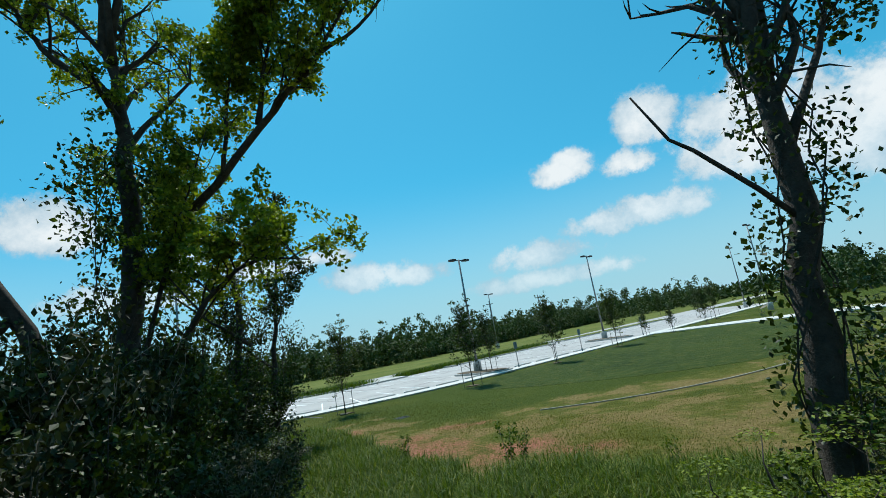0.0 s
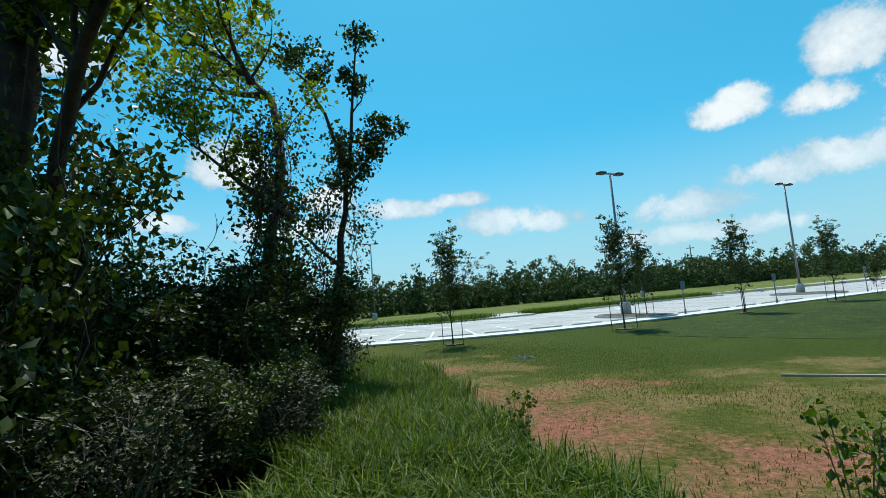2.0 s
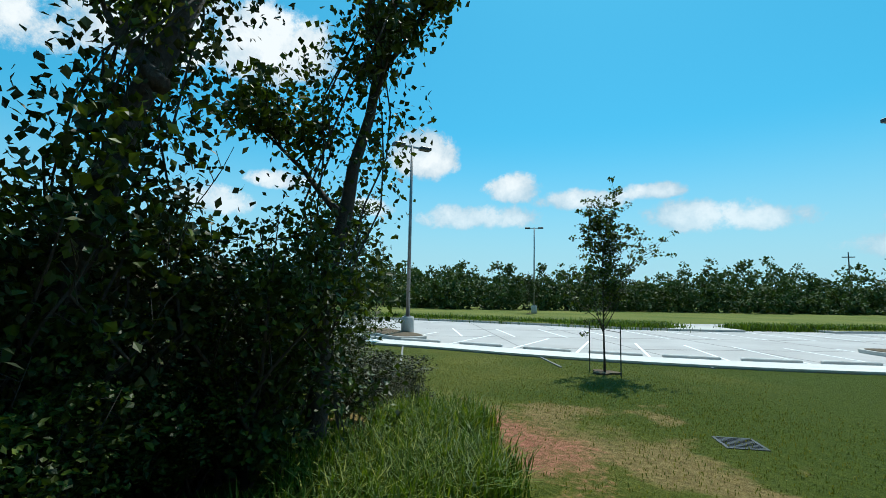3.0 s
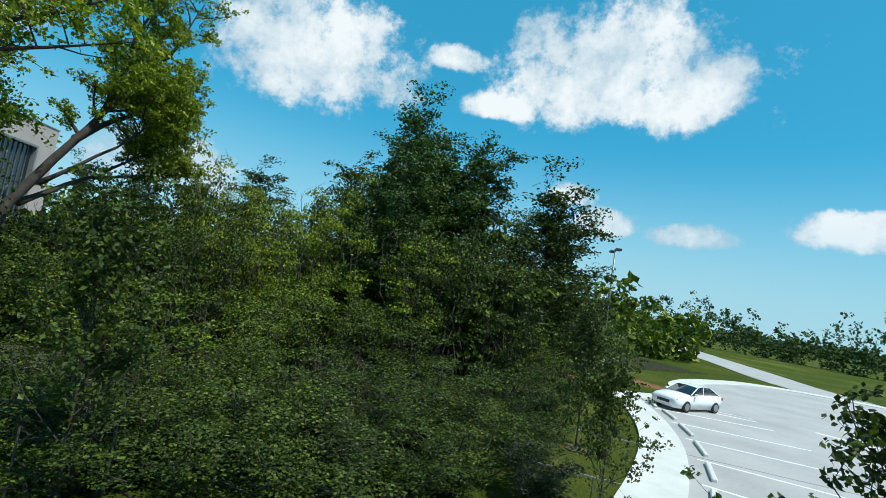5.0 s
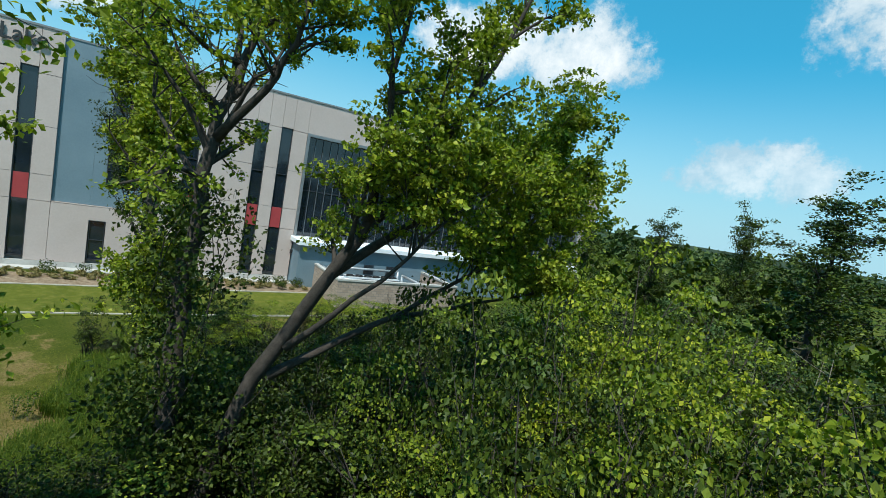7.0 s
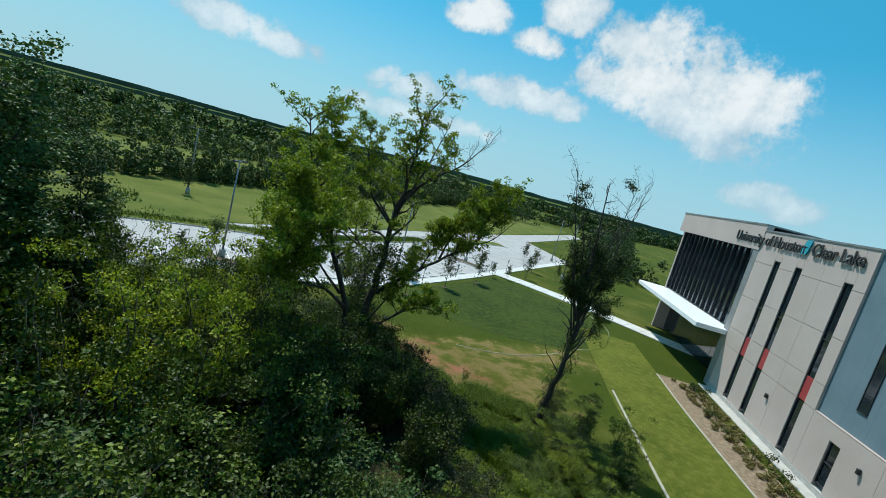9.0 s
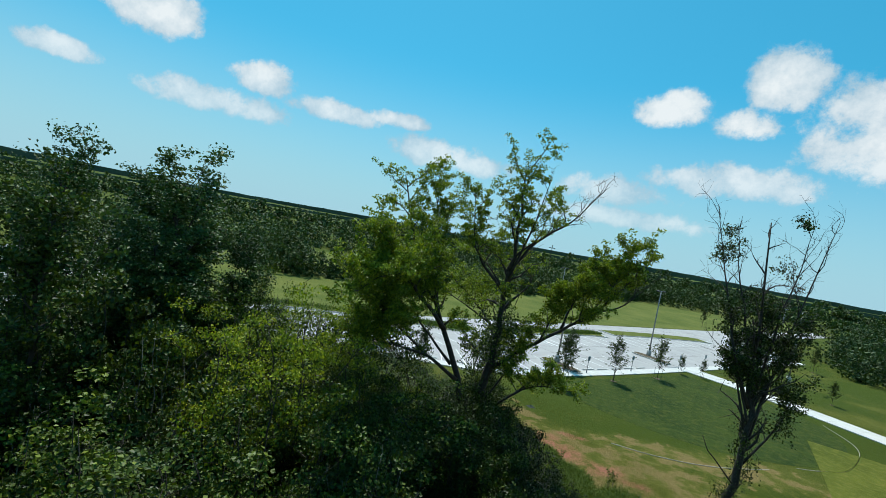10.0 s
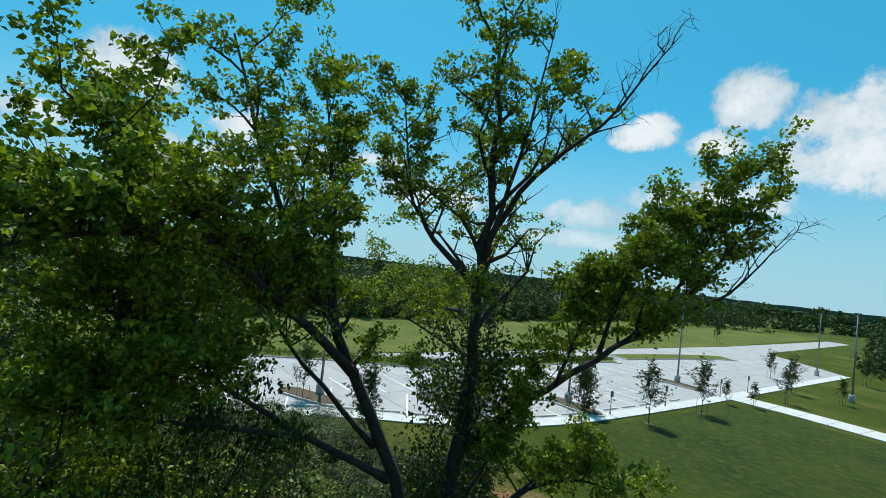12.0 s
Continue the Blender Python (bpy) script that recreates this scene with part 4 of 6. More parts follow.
# a broad tree leaning west over the brush
tree("leaning_tree", "leaning tree with a broad yellow-green crown", np.random.default_rng(42), [
    ((-8.20, 14.60, -0.2), (-12.80, 16.00, 10.4), 0.14, 11, 2.4, 6, 0.0, [(-8.10, 15.40, 3.6), (-8.60, 16.20, 6.4), (-10.00, 16.40, 8.0), (-11.60, 16.30, 9.2)], 0.5),
    ((-9.00, 16.30, 7.0), (-13.40, 17.00, 8.8), 0.09, 9, 1.8, 6, 0.0, [(-11.00, 16.80, 7.8)], 0.3),
    ((-9.40, 16.30, 7.4), (-9.30, 15.20, 9.8), 0.07, 5, 1.3, 5, 0.1, [(-9.70, 15.80, 8.8)], 0.3),
    ((-7.70, 15.50, 3.8), (-10.80, 15.20, 6.4), 0.07, 9, 1.8, 6, 0.0, [(-9.20, 15.30, 5.0)], 0.3),
], M_LEAF_Y, 16, 0.115, 0.32, M_BARK, upward=0.8)
# the half-dead tree east of it
tree("half_dead_tree", "half-dead tree with bare upper branches beside the lawn", np.random.default_rng(43), [
    ((3.7, 7.7, -0.2), (3.6, 8.0, 15.6), 0.24, 20, 2.0, 7, 0.9, [(4.0, 7.6, 3.0), (4.25, 7.6, 5.6), (4.0, 7.7, 9.0)], 0.45),
    ((4.2, 7.6, 5.6), (6.5, 8.5, 16.2), 0.10, 18, 2.0, 7, 0.88, [(4.9, 7.9, 9.0)], 0.3),
    ((4.1, 7.7, 7.2), (1.3, 7.9, 16.0), 0.09, 18, 2.0, 7, 0.9, [(2.8, 7.4, 10.2)], 0.3),
    ((4.2, 7.6, 6.4), (2.8, 7.6, 9.2), 0.06, 9, 1.1, 5, 0.0, [(3.6, 7.6, 8.0)], 0.4),
    ((4.2, 7.6, 4.6), (6.2, 8.4, 8.4), 0.07, 11, 1.5, 5, 0.0, [(5.4, 8.0, 6.4)], 0.3),
    ((4.2, 7.6, 6.8), (4.4, 8.8, 9.8), 0.07, 13, 1.8, 5, 0.0, [(4.4, 8.2, 8.2)], 0.2),
    ((4.1, 7.7, 6.2), (2.7, 7.9, 11.0), 0.06, 14, 1.5, 6, 0.1, [(3.3, 7.8, 8.8)], 0.3),
    ((4.2, 7.7, 7.0), (5.9, 8.2, 11.2), 0.06, 14, 1.5, 6, 0.1, [(5.0, 7.9, 9.2)], 0.3),
    ((4.1, 7.7, 7.6), (4.1, 8.2, 11.6), 0.06, 12, 1.4, 6, 0.2, [(4.2, 8.0, 9.8)], 0.2),
    ((4.0, 7.7, 8.4), (2.4, 8.4, 15.4), 0.07, 13, 1.7, 6, 0.92, [(3.2, 8.0, 11.6)], 0.3),
    ((4.3, 7.8, 8.0), (5.2, 7.6, 16.0), 0.07, 13, 1.7, 6, 0.92, [(4.6, 7.6, 11.6)], 0.3),
], M_LEAF_D, 20, 0.1, 0.36, M_BARK, first=0.3, upward=1.1)


def vine(name, label, pts, radius, count, size, mat=None):
    """Leaves and thin stems clinging round a trunk."""
    ob = empty(name, label, "vine")
    cs = []
    for a, b in zip(pts, pts[1:]):
        for i in range(14):
            q = np.array(a) + (np.array(b) - np.array(a)) * (i / 14)
            w = rng.random() * 2 * math.pi
            cs.append(q + np.array([math.cos(w), math.sin(w), 0]) * radius * (0.5 + 0.7 * rng.random()))
    v, f = leaves(cs, radius * 0.9, count, size, rng, 1.0, 0.8)
    part("leaves", v, f, mat or M_LEAF_D, ob)
    wood = []
    for k in range(5):
        w0 = rng.random() * 6.28
        fine = smooth_line([tuple(p) for p in pts], 3)
        line = [np.array(p) + np.array([math.cos(w0 + i * 0.5), math.sin(w0 + i * 0.5), 0]) * radius * (0.35 + 0.5 * rng.random()) for i, p in enumerate(fine)]
        wood.append(tube(line, [0.013] * len(line), 3, False))
    part("stem", *join(*wood), M_BARK, ob)
    return ob


vine("vine", "leafy vine covering the half-dead trunk", [(3.7, 7.75, 0.0), (3.85, 7.65, 1.8), (4.05, 7.6, 3.4), (4.24, 7.6, 5.0), (4.2, 7.6, 6.6)], 0.46, 40, 0.085)
vine("vine", "dark vine mass hanging round the old tree", [(-8.2, 11.5, 0.0), (-8.2, 11.4, 2.2), (-8.2, 11.1, 4.4), (-7.9, 10.9, 6.8), (-7.8, 10.7, 8.6)], 0.95, 130, 0.125)
tree("vine_tree", "slender crooked tree wrapped in dark vines", np.random.default_rng(44), [
    ((-8.20, 17.40, -0.2), (-8.10, 19.10, 10.0), 0.15, 10, 1.1, 5, 0.1, [(-8.20, 17.60, 2.4), (-8.15, 18.20, 5.2)], 0.55),
    ((-8.15, 18.20, 5.4), (-10.00, 18.10, 9.0), 0.065, 5, 1.1, 5, 0.05, [(-8.90, 18.10, 7.6)], 0.55),
    ((-8.20, 17.70, 3.0), (-10.40, 17.30, 4.8), 0.05, 7, 1.0, 5, 0.1, [(-9.20, 17.50, 3.9)], 0.4),
    ((-8.15, 18.20, 5.0), (-7.20, 18.70, 6.6), 0.04, 5, 0.8, 5, 0.1, [(-7.60, 18.50, 5.8)], 0.4),
], M_LEAF_D, 12, 0.13, 0.36, M_BARK, first=0.42)
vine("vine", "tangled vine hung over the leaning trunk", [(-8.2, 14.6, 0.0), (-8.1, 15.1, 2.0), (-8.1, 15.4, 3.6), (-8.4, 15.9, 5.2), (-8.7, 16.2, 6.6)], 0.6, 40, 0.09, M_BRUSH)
vine("vine", "dark vine on the slender crooked trunk", [(-8.20, 17.40, 0.0), (-8.20, 17.50, 1.8), (-8.18, 17.80, 3.8), (-8.15, 18.20, 6.0)], 0.62, 90, 0.085)
vine("vine", "dark vine on the leaning trunk", [(-8.20, 14.60, 0.0), (-8.00, 15.00, 1.8), (-8.10, 15.40, 3.6), (-8.60, 16.00, 5.8)], 0.6, 60, 0.11)
# a bare dead limb by the half-dead trunk
stick = empty("dead_branch", "bare dead branch jutting from the trunk", "branch")
part("wood", *tube([(4.15, 7.6, 3.6), (3.65, 7.45, 4.1), (3.0, 7.4, 4.75), (2.75, 7.4, 4.95), (2.4, 7.35, 5.6)], [0.042, 0.034, 0.027, 0.022, 0.012], 6), M_BARK, stick, "", True)

# tall trees that stand out of the woodland
rng = np.random.default_rng(108)
for x, y, s, w, h in ((-25.3, 5.0, 1.5, 1, 1.08), (-27.2, 6.2, 1.4, 1, 1.0), (-24.8, 7.4, 1.3, 1, 0.88), (-29.0, 7.8, 1.4, 1, 0.9), (-24.0, 3.2, 1.2, 1, 0.8), (-23.6, 9.5, 1.0, 1, 0.82), (-31.0, 10.4, 1.2, 0, 0.92), (-34.2, 8.4, 1.1, 0, 0.8), (-33.4, 5.0, 1.1, 1, 0.8), (-23.6, -2.2, 1.0, 0, 0.92), (-27.2, 1.0, 1.1, 1, 1.05), (-29.5, -4.5, 0.95, 0, 1.05),
                      (-3.5, -22.0, 0.8, 0, 0.8), (-30, -14, 0.9, 0, 1.1)):
    place(TALL, x, y, s, w, None, h)
trail = [Vector(q) for q in ((0.0, 0.0), (-0.7, 3.5), (-1.3, 6.0), (-1.9, 9.0), (-2.8, 12.2), (-3.5, 15.7), (-5.1, 19.3), (-6.3, 20.3))]


def near_trail(x, y):
    return min((Vector((x, y)) - q).length for q in trail)


def in_woods(x, y):
    if x > -8 and y > 0:
        line = -2.2 - 0.36 * y
        return x < line or (x > 2.6 and x < 6.0 - max(0, y - 4) * 0.4 and y < 7.5)
    if y > 18.8 - 0.28 * abs(x + 13) ** 1.15:
        return False
    return F_N.x * x + F_N.y * y < 7.0


def clear_view(x, y):
    """The open wedge between the path's start and the old tree."""
    a = math.degrees(math.atan2(-x, y))
    return -60 < a < 50 and math.hypot(x, y) < 12


stand = []
for gx in range(-14, 4):
    for gy in range(-6, 9):
        x, y = gx * 3.1 + (gy % 2) * 1.5 + rng.normal() * 0.6, gy * 2.8 + rng.normal() * 0.5
        if not in_woods(x, y) or near_trail(x, y) < 7.0 or clear_view(x, y) or x > -3.5:
            continue
        stand.append((x, y))
for x, y in stand:
    low = abs(x + 18) < 7 and y > 12 or x > -8
    tall = 0.58 + 0.22 * rng.random() if low else 0.72 + 0.55 * rng.random()
    if -28 < x < -12 and -1 < y < 12:
        # the tallest growth, lower under the open lane
        tall = (1.0 if abs(x + 19.2) < 3.2 else 0.7 if x > -13.8 else 1.05 if x > -17.5 else 1.35) + (0.12 if x > -17.5 else 0.3) * rng.random()
    if x > -13.8 and 8 < y < 13.5:
        tall = min(tall, 0.72)
    fine = abs(x + 18) < 7 and y > 8
    place(FINE if fine else FARTHER if y < -15 or x < -27 else WOODS, x, y, max(0.95 + 0.35 * rng.random(), 0.85 * tall), None, None, min(tall, 0.95) if x > -11.5 else tall)
# lower growth east of the path's start, down to the grass strip
for gx in range(-5, 4):
    for gy in range(-8, 4):
        x, y = gx * 2.1 + (gy % 2) * 1.0 + rng.normal() * 0.4, gy * 2.2 + rng.normal() * 0.4
        if near_trail(x, y) < 2.6 or x > 5.6 + 0.33 * y * (y < 0) or (y > 1 and x < 3.4) or y > 7 or (y > -1.5 and x < 2.4):
            continue
        place(FINE if rng.random() < 0.75 else BRUSH, x, y, 0.72 + 0.2 * rng.random(), None if rng.random() < 0.4 else 1, None, 0.38 + 0.16 * rng.random())
for gx in range(6):
    for gy in range(5):
        x, y = -3.6 + gx * 1.75 + (gy % 2) * 0.8 + rng.normal() * 0.3, -9.6 + gy * 1.8 + rng.normal() * 0.3
        if x < 4.4 + 0.33 * y:
            place(FINE, x, y, 0.7 + 0.2 * rng.random(), int(rng.random() * 2), None, 0.4 + 0.14 * rng.random())
for x, y, s, w, h in ((6.2, 6.6, 0.62, 0, 0.62), (7.4, 4.2, 0.6, 1, 0.55), (5.2, 9.0, 0.5, 0, 0.45), (6.4, 2.2, 0.6, 2, 0.5), (-18.0, 4.6, 1.1, 2, 1.2), (-15.8, 8.0, 1.1, 2, 1.2), (-21.4, 7.6, 1.2, 1, 1.3), (-15.6, 3.4, 1.3, 1, 1.1), (-13.6, 4.4, 1.2, 2, 1.0), (-12.6, 7.0, 1.0, 0, 0.8), (-23.8, 3.0, 1.2, 0, 1.15), (-14.6, 6.2, 1.3, 0, 0.92), (-11.4, 2.6, 1.0, 2, 0.85), (-3.0, -5.0, 0.7, 1, 0.5)):
    place(FINE if x < -10 else WOODS, x, y, s, w, None, 1.25 * h if x < -10 else h)
for x, y, s, w, h in ((-14.2, 2.2, 1.35, 0, 1.7), (-15.2, 5.2, 1.3, 0, 1.7), (-16.2, 8.0, 1.25, 1, 1.6), (-17.2, 3.2, 1.4, 0, 1.55), (-18.2, 6.2, 1.3, 1, 1.5), (-19.2, 9.6, 1.2, 0, 1.45), (-16.2, 0.0, 1.4, 0, 1.5), (-12.4, 3.6, 1.2, 2, 1.45), (-11.2, 0.6, 1.2, 2, 1.25), (-20.4, 3.0, 1.35, 0, 1.55), (-13.2, 6.2, 1.2, 2, 1.65), (-11.8, 7.6, 1.0, 1, 1.35), (-13.6, -2.2, 1.4, 1, 1.4)):
    place(FINE, x, y, s, w, None, h)
for x, y in ((2.2, -1.2), (1.9, 1.0), (3.0, 2.4), (2.0, 3.2), (3.4, 4.0), (2.6, 5.2), (1.4, 4.6), (3.8, 5.8), (2.9, 6.6), (4.4, 2.8), (1.2, 2.4), (4.9, 5.4)):
    place(FINE, x, y, 0.5 + 0.15 * rng.random(), int(rng.random() * 2), None, 0.22 + 0.08 * rng.random())
# how far each kind of brush stays below its full width and height where it is thin
LOW = ((0.65, 0.5), (0.74, 0.38), (0.61, 0.29))
# brush along the path's west side and round its start: place, width, kind, height
for x, y, s, w, h in ((-3.7, 2.4, 0.8, 1, 0.95), (-4.3, 4.6, 0.8, 1, 1.00), (-5.4, 7.2, 0.85, 1, 1.05), (-6.0, 4.8, 0.95, 2, 1.00), (-6.4, 9.6, 0.85, 2, 0.95), (-7.6, 7.4, 1.0, 2, 1.15), (-7.0, 12.2, 0.9, 1, 1.10), (-8.6, 13.0, 0.95, 2, 1.05), (-8.2, 15.0, 0.9, 2, 1.10), (-9.8, 15.7, 1.0, 2, 1.05), (-6.1, 11.4, 0.75, 1, 0.90), (-6.9, 14.0, 0.75, 0, 1.00),
                      (-10.2, 20.2, 0.7, 1, 0.70), (-11.2, 20.8, 0.7, 2, 0.70), (-10.4, 18.0, 0.9, 2, 0.80), (-9.8, 17.2, 0.85, 2, 1.05), (-12.4, 19.0, 0.95, 2, 0.80), (-11.2, 19.4, 0.75, 1, 0.92), (-9.6, 18.9, 0.65, 1, 0.90), (-9.0, 19.5, 0.45, 0, 0.55), (-14.4, 20.0, 0.9, 1, 0.85), (-16.6, 20.6, 0.95, 2, 0.75), (-5.2, 9.0, 0.6, 0, 0.70), (-8.2, 10.0, 1.0, 2, 1.10), (-8.2, 4.6, 1.05, 2, 1.15), (-9.6, 7.0, 1.05, 2, 1.15), (-5.2, 0.6, 0.95, 2, 1.00),
                      (5.0, 6.6, 0.6, 1, 0.60), (4.6, 4.4, 0.5, 1, 0.50), (4.7, 8.4, 0.45, 1, 0.50), (5.6, 8.0, 0.5, 2, 0.55), (2.7, 8.8, 0.3, 0, 0.30), (-3.4, -1.6, 0.8, 1, 0.85), (-11.6, 17.0, 1.05, 2, 0.80), (-10.8, 13.6, 1.0, 2, 0.80), (-12.4, 15.2, 1.05, 2, 0.80), (-18.6, 21.4, 0.95, 1, 0.80), (-20.8, 22.0, 0.95, 2, 0.70), (-22.8, 22.4, 0.9, 1, 0.75), (-15.4, 21.0, 0.8, 2, 0.65), (-13.0, 20.2, 0.75, 1, 0.70), (-17.6, 19.0, 1.0, 2, 0.80), (-20.0, 19.6, 1.0, 1, 0.92), (-24.6, 19.8, 0.95, 2, 0.80), (-13.8, 18.2, 1.0, 2, 0.80), (-26.4, 17.4, 0.9, 1, 0.90), (-19.0, 17.4, 1.05, 2, 0.80), (-21.6, 17.8, 1.05, 1, 0.92), (-22.6, 15.6, 1.05, 2, 0.80), (-16.0, 17.4, 1.0, 2, 0.80), (-23.8, 17.6, 1.0, 2, 0.80), (-20.4, 15.4, 1.05, 1, 0.92), (-7.5, 11.2, 0.85, 2, 1.30), (-7.9, 13.4, 0.85, 2, 1.30), (-8.9, 9.4, 0.95, 2, 1.05), (-7.3, 9.0, 0.8, 2, 1.15), (-10.4, 11.8, 1.0, 2, 1.05), (-9.9, 9.3, 0.95, 2, 1.05), (-8.0, 10.5, 0.8, 2, 1.35), (-6.6, 13.7, 0.8, 2, 1.10), (-7.4, 14.7, 0.85, 2, 1.30), (-8.7, 12.0, 0.9, 2, 1.05), (-8.7, 16.4, 0.95, 2, 1.05), (-10.6, 16.6, 1.0, 2, 0.80), (-5.2, 10.4, 0.5, 1, 0.42), (-5.9, 13.0, 0.65, 1, 0.85), (-3.2, 4.4, 0.5, 0, 0.70), (-3.0, 6.5, 0.5, 1, 0.55), (-3.9, 8.2, 0.6, 1, 0.55), (-4.6, 6.4, 0.7, 2, 0.80),
                      (-7.2, 12.4, 0.9, 2, 1.35), (-7.8, 14.2, 0.9, 2, 1.35), (-8.6, 11.3, 0.95, 2, 1.05), (-8.2, 9.4, 0.95, 2, 1.35), (-6.9, 10.6, 0.8, 2, 1.35), (-9.8, 12.8, 1.0, 2, 1.05), (-5.9, 12.2, 0.7, 2, 1.30), (-9.4, 8.2, 1.0, 2, 1.05), (-8.4, 16.0, 0.9, 2, 1.35)):
    dense = -10.0 < x < -2.5 and y < 10.8
    wide, high = LOW[w]
    place(BRUSH, x, y, s if dense else s * wide, w, None, min(h, 1.0) if dense else h * high)
for x, y, s, w, h in ((-29.6, 13.9, 0.8, 1, 0.75), (-28.0, 16.2, 0.6, 2, 0.55), (-33.4, 12.2, 0.7, 1, 0.8), (-35.4, 10.2, 0.7, 2, 0.7), (-26.6, 18.2, 0.6, 1, 0.5),
                      (-12.2, 21.0, 0.40, 0, 0.2), (-13.4, 21.5, 0.42, 0, 0.2),
                      (-26.8, 11.4, 1.2, 2, 1.7), (-28.8, 10.4, 1.3, 2, 1.9), (-24.8, 10.6, 1.1, 2, 1.6), (-31.0, 9.0, 1.1, 2, 1.7)):
    place(FINE, x, y, s, w, None, 0.78 * h)
# bright shrub by the lot's end of the wood
for x, y, s, w in ((-33.5, 5.0, 0.8, 2), (-37.0, 1.0, 0.9, 3), (-40.5, -3.5, 0.9, 1), (-45.0, -2.0, 0.85, 3), (-30.5, 11.0, 0.7, 3), (-27.5, 14.0, 0.75, 2)):
    place(WOODS, x, y, s, w, None, None)


def far_wood(name, label, path_pts, depth, tall, step, seed, dens=16, mat=None, size=0.26, thick=12):
    r = np.random.default_rng(seed)
    cs = []
    pts = [Vector(p) for p in path_pts]
    for a, b in zip(pts, pts[1:]):
        ln = (b - a).length
        d = (b - a) / ln
        n = Vector((-d.y, d.x))
        for i in range(max(1, int(ln / step))):
            for j in range(max(1, int(depth / (step * 1.8)))):
                q = a + d * ((i + r.random()) * step) + n * ((j + 0.5 * r.random()) * step * 1.8)
                h = tall * (0.62 + 0.45 * r.random() + 0.5 * noise.noise(Vector((q.x * 0.045, q.y * 0.045, seed))) + 0.35 * noise.noise(Vector((q.x * 0.16, q.y * 0.16, seed))))
                w = step * (0.42 + 0.34 * r.random())
                for kk in range(thick):
                    u = 0.04 + 0.96 * r.random() ** 1.25
                    rad = w * math.sqrt(max(0.05, 1 - (2 * u - 0.9) ** 2))
                    g = r.random() * 6.283
                    cs.append((q.x + math.cos(g) * rad, q.y + math.sin(g) * rad, h * u))
    v, f = leaves(cs, step * 0.36, dens, step * size, r, 0.85)
    return tagged(new(name, mesh_of(name, v, f, mat or M_FAR)), label, "woods", kind="stuff")


far_wood("woods", "tall dark wood beyond the road's end", [(-150, 20), (-148, -40), (-128, -85), (-95, -115)], 14, 12.0, 3.6, 35, 16, None, 0.2)
# the rest of the wood to the south, seen as a canopy
far_wood("woods", "dense green woodland canopy behind the nearer shrubs", [(2, -26), (-20, -27), (-44, -22)], 12, 7.5, 3.2, 31, 20, M_LEAF)
far_wood("woods", "dense woodland canopy reaching back from the shrubs", [(-2, -42), (-26, -42), (-52, -36)], 30, 9.5, 3.8, 32, 16, M_LEAF_D)
far_wood("woods", "dense green woodland west of the lot's end", [(-38, -14), (-52, -8), (-70, -9), (-95, -38)], 8, 6.5, 3.0, 33, 18, M_LEAF)
for x, y, s, w, h in ((-18.9, -38.0, 2.0, 0, 1.3), (-12, -44, 1.1, 0, 1.1), (-27, -36, 1.1, 1, 1.05), (-35, -30, 1.0, 0, 1.05), (-6, -34, 1.0, 0, 0.95)):
    place(TALL, x, y, s, w, None, h)

# ---- young staked trees on the lawn ----
young = tree("young_tree", "young staked lawn tree with dense upright crown", rng, [((0, 0, -0.05), (0.05, 0.02, 5.1), 0.045, 30, 2.25, 5, 0.0)], M_LEAF_D, 13, 0.115, 0.2, M_BARK, "tree", "young lawn trees", first=0.25, upward=1.2, wander=0.03)
for i, a in enumerate((20, 200)):
    sx, sy = 0.75 * math.cos(radians(a)), 0.75 * math.sin(radians(a))
    v, f = tube([(sx, sy, -0.1), (sx, sy, 1.75)], [0.022, 0.022], 6)
    part("stake", v, f, M_STAKE, young)
part("tie_wire", *tube([(0.71, 0.25, 1.5), (0, 0, 1.55), (-0.71, -0.25, 1.5)], [0.01, 0.01, 0.01], 4), M_STAKE, young)
part("mulch_ring", *prism([((0.46 + 0.1 * math.sin(3 * a + 1) + 0.05 * math.sin(5 * a)) * math.cos(a), (0.46 + 0.1 * math.sin(3 * a + 1) + 0.05 * math.sin(5 * a)) * math.sin(a)) for a in [2 * math.pi * i / 18 for i in range(18)]], -0.1, 0.06), M_MULCH, young, "dark mulch ring")
spots = [(-14.6, 22.3, 0.75), (-23.0, 24.0, 0.72), (-31.2, 14.2, 0.85), (-9.15, 26.85, 1.0), (-2.5, 30.8, 1.05), (3.15, 37.45, 1.0), (8.9, 43.85, 1.0), (13.0, 50.0, 0.5), (15.6, 50.4, 0.5), (20.6, 55.2, 0.8), (24.5, 62.5, 0.9), (-21.6, 28.7, 0.85), (-1.6, 37.9, 0.95), (-26.4, 19.6, 0.9),
         (*site(24.5, 4.5), 0.8), (*site(38, -3), 0.9), (-48, 45, 1.0), (-34, 60, 0.9), (36, 122, 1.0), (28.2, 59.5, 0.6), (31, 52, 0.6)]
for i, (x, y, s) in enumerate(spots):
    m = pose(x, y, 0, 0, 0, 47 * i) @ Matrix.Diagonal((s, s, s, 1))
    if i == 0:
        young.matrix_world = m
    else:
        copy_thing(young, m)

